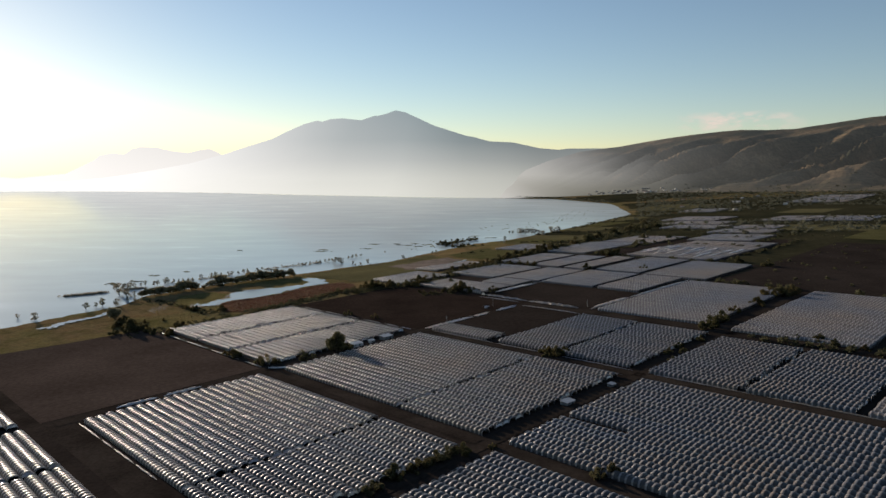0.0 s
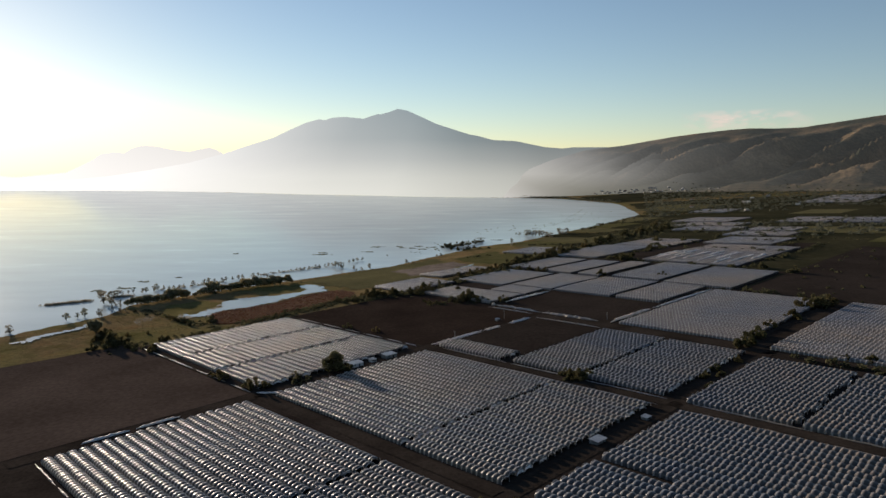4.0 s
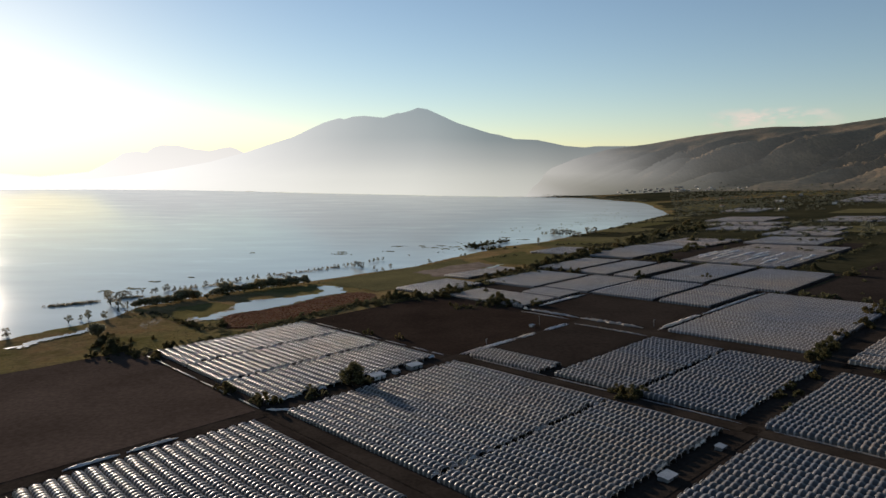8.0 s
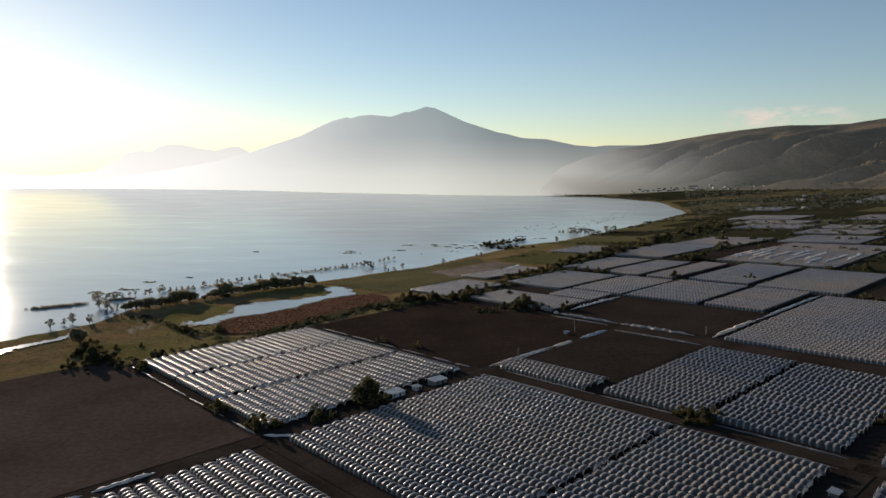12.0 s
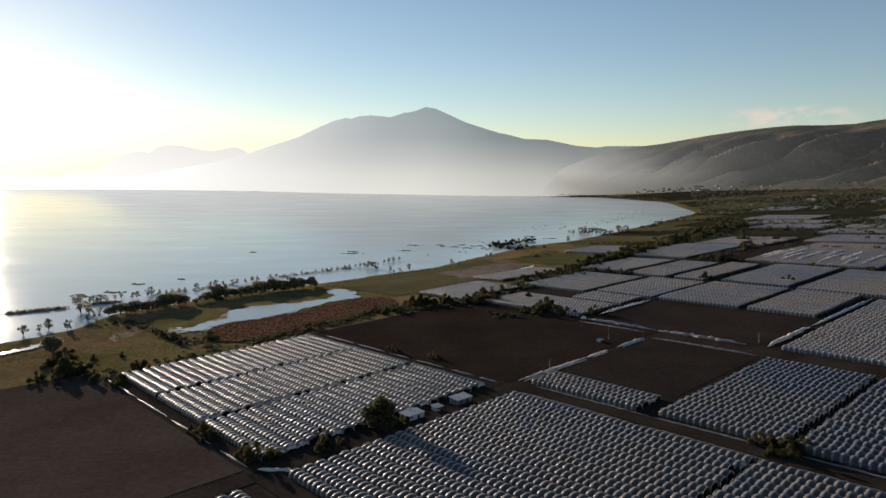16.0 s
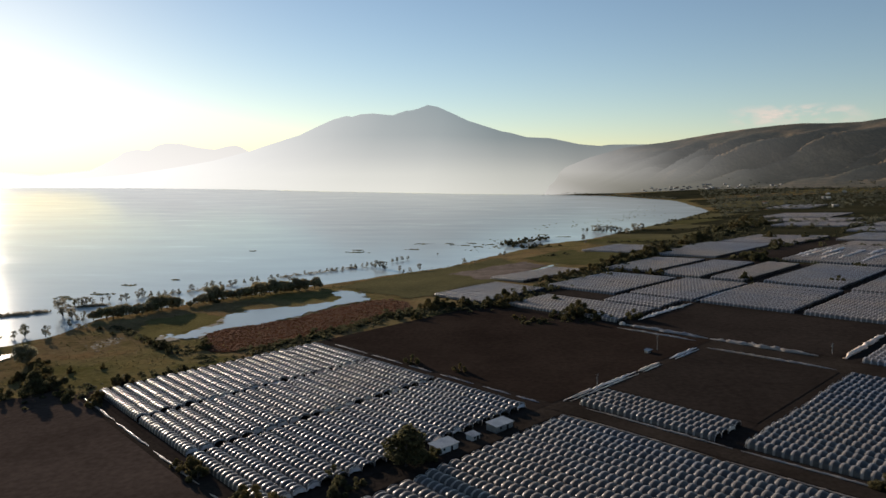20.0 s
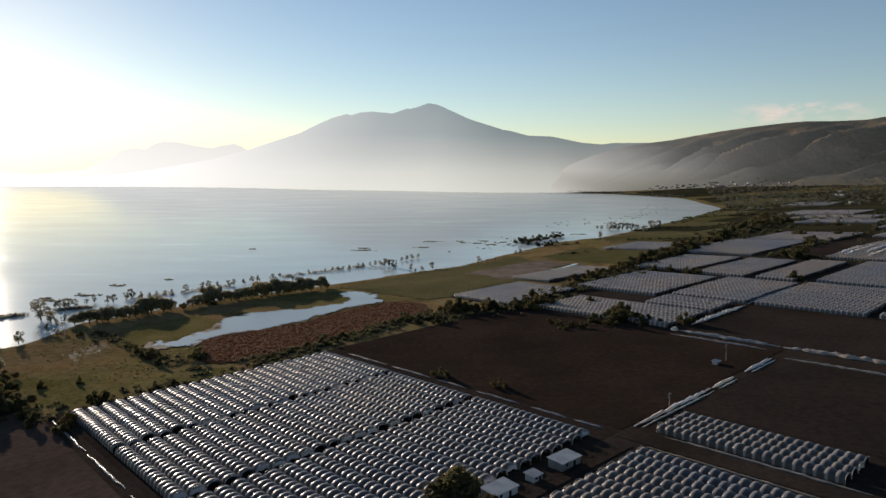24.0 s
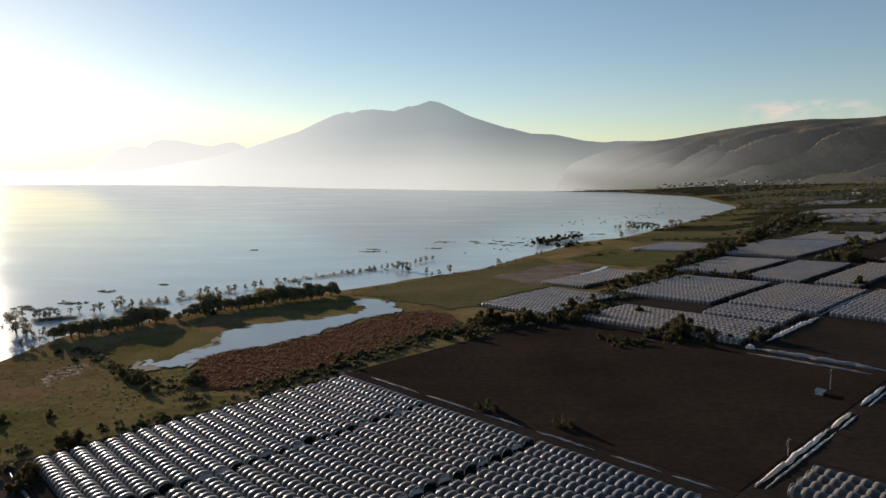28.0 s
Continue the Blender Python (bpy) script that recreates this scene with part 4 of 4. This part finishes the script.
BUSHES_C = [(196, 711, 6.2), (60, 406, 5.3), (56, 409, 3.9), (122, 405, 4.7), (131, 416, 4.3), (170, 468, 6.5), (183, 484, 6.8), (198, 501, 6.4), (159, 458, 5), (246, 554, 9.1),
            (260, 569, 8.6), (301, 741, 8), (315, 704, 8.8), (202, 842, 8.7), (268, 964, 7.3), (191, 855, 6.3), 
            (-83, 427, 4.7), (5, 672, 5.5)]
BUSHES_D = [(165, 461, 9.7), (178, 475, 9.3), (223, 523, 7.9), (253, 551, 10.4), (266, 560, 9.6), (148, 429, 4.8), (130, 406, 3.8), (56, 259, 5.6), (51, 258, 4.4), (7, 280, 5.9),
            (-17, 263, 6.3), (-9, 268, 5.6), (-3, 274, 5.8), (-23, 252, 5.3), (1, 278, 5.5), (211, 419, 5.7), (215, 410, 4.9), (202, 426, 4.3), (224, 398, 4.2),
            (119, 390, 3.7), (18, 285, 2.8)]
BIG = [(-221, 510, 10.5), (-226, 519, 9), (-232, 528, 8), (-238, 538, 6.5), (-216, 514, 6.5), (-199, 497, 5.5), (-206, 503, 5), (-187, 492, 4.5), (-229, 501, 5.5), (-243, 546, 5)]
BANK_TREES = [(-251, 549, 9.5), (-254, 553, 7)]

plant(WILLOWS + WILLOWS_B, "willow", "shore_tree", "round-crowned willow on the lake bank", "tree", "row of trees on the bank")
plant(FLOODED[:1], "sparse", "flooded_tree", "large round tree standing in the lake", "tree", "trees standing in the water", True)
plant(FLOODED_A + FLOODED[1:] + FLOODED_B + FLOODED_C, "sparse", "flooded_tree", "thin half-drowned tree standing in the lake", "tree", "trees standing in the water", True)
plant(ISLAND, "bush", "reed_clump", "clump of green reeds on a low island", "reeds", "reeds on the island", True)
plant(SCRUB, "bush", "scrub_bush", "dark scrub bush in the shore grass", "bush", "bushes in the shore grass")
plant(HEDGE, "bush", "hedge_bush", "dense dark bush beside the brown field", "bush", "hedge beside the brown field")
plant(HEDGE_B, "bush", "hedge_tree", "broad dark tree in a hedge along the tunnels", "tree", "hedge running to the village", False, 1.1)
plant(BUSHES + BUSHES_B + BUSHES_C + BUSHES_D, "bush", "field_bush", "rounded dark bush at a field edge", "bush", "bushes along the field edges", False, 0.95)
plant([(-64, 434, 11.5), (-67, 437, 8)], "tall", "roadside_tree", "slender tree beside the tunnels' corner", "tree", "trees by the huts")
plant(BANK_TREES, "willow", "bank_tree", "pale round willow beside the flood strip", "tree", "clump of old trees")
plant(BIG, "bush", "old_tree", "large spreading dark tree at the field corner", "tree", "clump of old trees")


def leaf_stuff(name, spots, size, count, material, label, category, flat=1.0):
    """Many leafy clumps in one mesh."""
    rng = np.random.default_rng(len(spots))
    S = np.array(spots, float)
    S = np.repeat(S, count, 0)
    d = rng.normal(size=(len(S), 3))
    d /= np.linalg.norm(d, axis=1)[:, None]
    d[:, 2] = np.abs(d[:, 2]) * flat
    c = S[:, :3] + d * S[:, 3:4] * rng.uniform(0.5, 1.0, (len(S), 1))
    u, w = rng.normal(size=(len(S), 3)), rng.normal(size=(len(S), 3))
    u /= np.linalg.norm(u, axis=1)[:, None]
    w /= np.linalg.norm(w, axis=1)[:, None]
    s = size * S[:, 3:4] * rng.uniform(0.6, 1.3, (len(S), 1))
    V = np.stack([c - u * s, c + w * s, c + u * s, c - w * s], 1).reshape(-1, 3)
    F = np.arange(len(V)).reshape(-1, 4)
    return tagged(mesh_object(name, V.tolist(), F.tolist(), material), label, category, kind="stuff")


# Floating weed mats on the lake
MATS = [(-173, 982, 14), (-175, 1000, 7.8), (-108, 1070, 9.7), (-114, 1012, 9), (-72, 1061, 6), (-57, 1056, 8.3), (-47, 1079, 6.1), (-42, 1046, 4.7), (-26, 1068, 6.1),
        (-75, 1077, 4.9), (49, 1195, 11.5), (76, 1167, 9.8), (-316, 726, 10.6), (-328, 709, 7.4), (-335, 715, 4.5), (-290, 990, 4.5), (-314, 765, 8.1), (-289, 792, 4.1)]
for x, y, w in MATS:
    rng = random.Random(int(x + y))
    spots = [(x + rng.gauss(0, 0.45) * w, y + rng.gauss(0, 0.22) * w, LAKE, rng.uniform(0.7, 1.5)) for _ in range(int(6 + w * 2))]
    ob = leaf_stuff("weed_mat", spots, 0.35, 24, WEED, "low mat of floating water weed", "water weed", 0.28)
rng = random.Random(5)
spots = []
for x0, y0, x1, y1, n in [(90, 1290, 330, 1620, 46), (250, 1500, 430, 1900, 34), (-20, 1010, 60, 1130, 50)]:
    for _ in range(n):
        k = rng.random()
        spots.append((x0 + (x1 - x0) * k + rng.gauss(-30, 22), y0 + (y1 - y0) * k + rng.gauss(0, 25), LAKE, rng.uniform(0.7, 1.9)))
leaf_stuff("weed_mats", spots, 0.4, 24, WEED, "scattered mats of weed and drowned scrub off the shore", "water weed", 0.22)


def along_shore(rng, x0, y0, x1, y1, n, spread, size):
    out = []
    for _ in range(n):
        k = rng.random()
        x, y = x0 + (x1 - x0) * k + rng.gauss(0, spread), y0 + (y1 - y0) * k + rng.gauss(0, spread)
        out.append((x, y, height(x, y) - 0.2, rng.uniform(*size)))
    return out


# Drowned reeds and scrub in a long band off the bank
rng = random.Random(31)
spots = []
for x0, y0, x1, y1, n in [(-343, 643, -315, 664, 120), (-304, 679, -289, 688, 45), (-278, 716, -236, 764, 50), (-214, 800, -150, 870, 60)]:
    for _ in range(n):
        k = rng.random()
        spots.append((x0 + (x1 - x0) * k + rng.gauss(0, 2.0), y0 + (y1 - y0) * k + rng.gauss(0, 1.2), LAKE, rng.uniform(0.7, 2.1)))
leaf_stuff("drowned_scrub", spots, 0.16, 60, LEAF_DROWNED, "band of pale half-drowned scrub off the bank", "scrub", 1.1)

# Grass tufts and low scrub of the shore
rng = random.Random(8)
spots = along_shore(rng, -250, 520, -170, 600, 500, 22, (0.25, 0.6)) + along_shore(rng, -200, 560, -90, 660, 400, 9, (0.4, 0.9)) + along_shore(rng, -310, 520, -200, 560, 300, 16, (0.25, 0.6))
spots += along_shore(rng, -262, 600, -200, 640, 300, 14, (0.3, 0.7)) + along_shore(rng, -160, 745, -30, 930, 260, 5, (0.4, 1.0)) + along_shore(rng, -300, 500, -160, 570, 900, 24, (0.2, 0.5)) + along_shore(rng, -225, 600, -205, 655, 250, 10, (0.2, 0.5))
P = np.array(REEDS, float)
reeds = [(rng.uniform(-186, -84), rng.uniform(566, 696)) for _ in range(9000)]
Q = np.array(reeds)
inside = np.zeros(len(Q), bool)
for (ax, ay), (bx, by) in zip(P, np.roll(P, -1, 0)):
    inside ^= ((ay > Q[:, 1]) != (by > Q[:, 1])) & (Q[:, 0] < (bx - ax) * (Q[:, 1] - ay) / ((by - ay) or 1e-9) + ax)
leaf_stuff("reed_stems", [(x, y, height(x, y) + 0.1, rng.uniform(0.35, 0.95)) for (x, y), k in zip(reeds, inside) if k], 0.30, 16, REED_LEAF, "tangled rust-red reeds beside the flood pool", "reeds")
leaf_stuff("grass_tufts", spots, 0.4, 16, TUFT, "tussocks of dry grass along the shore", "grass")
spots = along_shore(rng, -150, 563, -85, 650, 260, 4.5, (0.8, 2.0)) + along_shore(rng, -85, 645, -15, 675, 160, 6, (1.0, 2.4)) + along_shore(rng, -215, 500, -150, 560, 90, 5, (0.6, 1.5)) + along_shore(rng, -252, 626, -168, 555, 130, 1.8, (0.5, 1.5))
spots += along_shore(rng, -20, 612, 35, 622, 60, 4, (0.6, 1.6)) + along_shore(rng, -15, 690, 240, 1080, 300, 6, (1.5, 3.6)) + along_shore(rng, 230, 1070, 420, 1400, 260, 16, (2, 5)) + along_shore(rng, 20, 930, 150, 1000, 60, 3, (1, 2.6)) + along_shore(rng, 110, 1060, 250, 1040, 70, 3, (1, 3)) + along_shore(rng, 190, 1240, 330, 1200, 80, 4, (1.2, 3)) + along_shore(rng, 300, 1470, 480, 1500, 90, 6, (1.5, 3.5)) + along_shore(rng, 480, 1760, 640, 1740, 90, 8, (1.5, 4)) + along_shore(rng, 240, 1330, 470, 1740, 130, 7, (1.2, 3))
leaf_stuff("scrub", spots, 0.3, 40, LEAF_FAR, "tangled dark scrub along the hedges", "scrub")
# Woods between the far fields, round the village and at the foot of the hill
spots = []
for _ in range(5200):
    x, y = rng.uniform(250, 1700), rng.uniform(950, 2750)
    if x < 250 + (y - 950) * 0.28 or x > 0.62 * y + 60:
        continue
    if noise.noise((x * 0.004, y * 0.003, 2.0)) < -0.12 + 0.15 * (y < 1500) - 0.4 * (y > 1900):
        continue
    spots.append((x, y, height(x, y), rng.uniform(2.5, 6.0)))
for _ in range(160):
    az = 19 + 28 * rng.random() ** 1.2
    x, y, z = hill_spot(az, 0.002 + (0.05 + 0.11 * min(1, (az - 14) / 6)) * rng.random() ** 1.3)
    spots.append((x, y, z - 0.5, rng.uniform(2.2, 5.0)))
spots += along_shore(rng, 540, 2330, 420, 2640, 150, 14, (2, 4.5)) + along_shore(rng, 420, 2640, 270, 2720, 80, 10, (2, 4))
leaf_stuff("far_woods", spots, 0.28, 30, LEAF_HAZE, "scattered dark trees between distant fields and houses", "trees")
spots = []
for a, b0, b1, n in [(-236, 300, 420, 26), (-198, 300, 400, 22), (-135, 300, 400, 24), (-150, 385, 440, 12)]:
    for _ in range(n):
        x, y = grid_xy(a + rng.gauss(0, 1.5), rng.uniform(b0, b1))
        spots.append((x, y, height(x, y), rng.uniform(1.8, 4.5)))
for b, a0, a1, n in [(253, -125, -45, 24), (301, -200, -115, 22), (360, -235, -140, 28), (407, -235, -150, 26), (430, -210, -120, 30), (460, -290, -150, 36), (180, -80, -30, 14), (570, -300, -130, 40)]:
    for _ in range(n):
        x, y = grid_xy(rng.uniform(a0, a1), b + rng.gauss(0, 1.2))
        spots.append((x, y, height(x, y), rng.uniform(1.5, 4.5)))
for _ in range(90):
    x, y = grid_xy(rng.uniform(-115, -40), rng.uniform(260, 400))
    spots.append((x, y, height(x, y), rng.uniform(0.8, 2.6)))
leaf_stuff("field_scrub", spots, 0.26, 46, LEAF_FAR, "dark bushes along the tracks of the distant fields", "bushes")


# ------------------------------------------------------------------ huts, poles, village
def hut(x, y, turn, w, d, h, name, label, group=""):
    """A low farm hut: walls, a slightly tilted sheet roof, a door and a window opening."""
    ob = tagged(new(name), label, "hut", group)
    ob.matrix_world = pose(x, y, height(x, y) + 0.1, 0, 0, turn)
    for x0, x1, y0, y1 in [(-w / 2, w / 2, -d / 2, -d / 2 + 0.15), (-w / 2, w / 2, d / 2 - 0.15, d / 2), (-w / 2, -w / 2 + 0.15, -d / 2 + 0.15, d / 2 - 0.15), (w / 2 - 0.15, w / 2, -d / 2 + 0.15, d / 2 - 0.15)]:
        bm = bmesh.new()
        box(bm, x0, x1, y0, y1, -0.4, h, 0.02)
        part("wall", bm, CONCRETE if rng.random() < 0.5 else PLASTER, ob)
    bm = bmesh.new()
    n = 28
    rows = [[bm.verts.new((-w / 2 - 0.3 + (w + 0.6) * i / n, yy, h + 0.06 * (i % 2) + zz)) for i in range(n + 1)] for zz in (0.0, 0.05) for yy in (-d / 2 - 0.35, d / 2 + 0.35)]
    for i in range(n):
        for p, q in ((1, 0), (2, 3), (0, 2), (3, 1)):
            bm.faces.new((rows[p][i], rows[p][i + 1], rows[q][i + 1], rows[q][i]))
    for i in (0, n):
        bm.faces.new((rows[0][i], rows[1][i], rows[3][i], rows[2][i]))
    bmesh.ops.recalc_face_normals(bm, faces=bm.faces)
    bmesh.ops.rotate(bm, cent=(0, 0, h), matrix=Matrix.Rotation(radians(4), 3, "X"), verts=bm.verts)
    bmesh.ops.translate(bm, vec=(0, 0, 0.16), verts=bm.verts)
    part("roof", bm, TIN, ob, "white corrugated sheet roof")
    bm = bmesh.new()
    box(bm, w * 0.1, w * 0.1 + 0.9, -d / 2 - 0.04, -d / 2 - 0.003, 0.0, h * 0.8, 0.01)
    part("door", bm, DIRT, ob, "dark wooden door")
    bm = bmesh.new()
    box(bm, -w * 0.3, -w * 0.3 + 0.9, -d / 2 - 0.04, -d / 2 - 0.003, h * 0.45, h * 0.8, 0.01)
    part("window", bm, SOIL, ob, "dark unglazed window")
    return ob


hut(-37, 461, 45, 7.6, 4.4, 2.2, "field_hut", "white-walled field hut with sheet roof by the tunnels", "huts beside the tunnels")
hut(-54, 445, 45, 7.6, 4.4, 2.1, "field_hut", "white-walled field hut with sheet roof by the tunnels", "huts beside the tunnels")
hut(-45.5, 453, 45, 3.2, 2.8, 1.6, "tool_shed", "small shed between the two field huts", "huts beside the tunnels")
hut(54, 331, 45, 6.0, 3.6, 1.3, "pump_house", "flat-roofed pump house beside the dirt track", "sheds by the main track")
hut(78.5, 353, 45, 3.6, 2.4, 1.2, "pump_house", "small pale pump house beside the dirt track", "sheds by the main track")
hut(31, 548, 50, 3.2, 2.0, 1.1, "tool_shed", "low pale shed at the edge of the brown field")


def pole(x, y, h):
    ob = tagged(new("utility_pole"), "grey concrete utility pole with a crossarm", "pole", "utility poles in the fields")
    ob.matrix_world = pose(x, y, height(x, y), 0, 0, 40)
    v, f = tube([(0, 0, -0.3), (0, 0, h * 0.5), (0, 0, h)], [0.17, 0.14, 0.10], 8)
    part("shaft", mesh_of("shaft", v, f, CONCRETE), None, ob)
    bm = bmesh.new()
    box(bm, -0.9, 0.9, -0.06, 0.06, h - 0.7, h - 0.55, 0.01)
    part("crossarm", bm, BARK, ob)
    for dx in (-0.75, 0.0, 0.75):
        v, f = tube([(dx, 0, h - 0.55), (dx, 0, h - 0.42), (dx, 0, h - 0.3)], [0.05, 0.09, 0.03], 6)
        part("insulator", mesh_of("insulator", v, f, TIN), None, ob)
    bm = bmesh.new()
    box(bm, -0.25, 0.25, 0.14, 0.5, h - 1.9, h - 1.1, 0.04)
    part("transformer", bm, CONCRETE, ob)


pole(36, 552, 7.0)
pole(1, 503, 4.5)
pole(105, 539, 5.0)


def house(x, y, turn, w, d, h, gable, roof, z=None):
    ob = tagged(new("village_house"), "small pale village house with a %s roof" % ("clay" if roof is TILE else "flat"), "house", "houses of the village")
    ob.matrix_world = pose(x, y, (height(x, y) if z is None else z), 0, 0, turn)
    bm = bmesh.new()
    box(bm, -w / 2, w / 2, -d / 2, d / 2, -3.0, h)
    part("wall", bm, CONCRETE if rng.random() < 0.75 else PLASTER, ob)
    bm = bmesh.new()
    if gable:
        p = [bm.verts.new(c) for c in ((-w / 2 - .4, -d / 2 - .4, h), (w / 2 + .4, -d / 2 - .4, h), (w / 2 + .4, d / 2 + .4, h), (-w / 2 - .4, d / 2 + .4, h), (-w / 2 - .4, 0, h + gable), (w / 2 + .4, 0, h + gable))]
        for q in ((0, 1, 5, 4), (2, 3, 4, 5), (0, 4, 3), (1, 2, 5), (0, 3, 2, 1)):
            bm.faces.new([p[k] for k in q])
    else:
        box(bm, -w / 2 - .2, w / 2 + .2, -d / 2 - .2, d / 2 + .2, h, h + 0.5)
    part("roof", bm, roof, ob)
    for k in range(2):
        bm = bmesh.new()
        box(bm, -w * 0.3 + k * w * 0.45, -w * 0.3 + k * w * 0.45 + 1.2, -d / 2 - 0.06, -d / 2 - 0.004, 1.0, 2.3)
        part("window", bm, SOIL, ob)


rng = random.Random(21)
for _ in range(48):
    x, y, z = hill_spot(rng.uniform(13, 18) + 6 * rng.random() ** 3, 0.004 + 0.055 * rng.random() ** 1.3)
    house(x, y, rng.uniform(-30, 30), rng.uniform(7, 11), rng.uniform(6, 9), rng.uniform(2.6, 3.6), rng.choice((0, 0, 1.6)), rng.choice((TILE, TILE, CONCRETE, CONCRETE, PLASTER)), z)
for x, y in [(640, 1900), (812, 1975), (830, 1990), (905, 2140), (980, 2200), (760, 2240), (870, 1800), (700, 1700), (1010, 1890)]:
    house(x, y, rng.uniform(0, 60), rng.uniform(8, 12), rng.uniform(7, 9), rng.uniform(3, 5), rng.choice((0, 2.0)), rng.choice((TILE, PLASTER)))
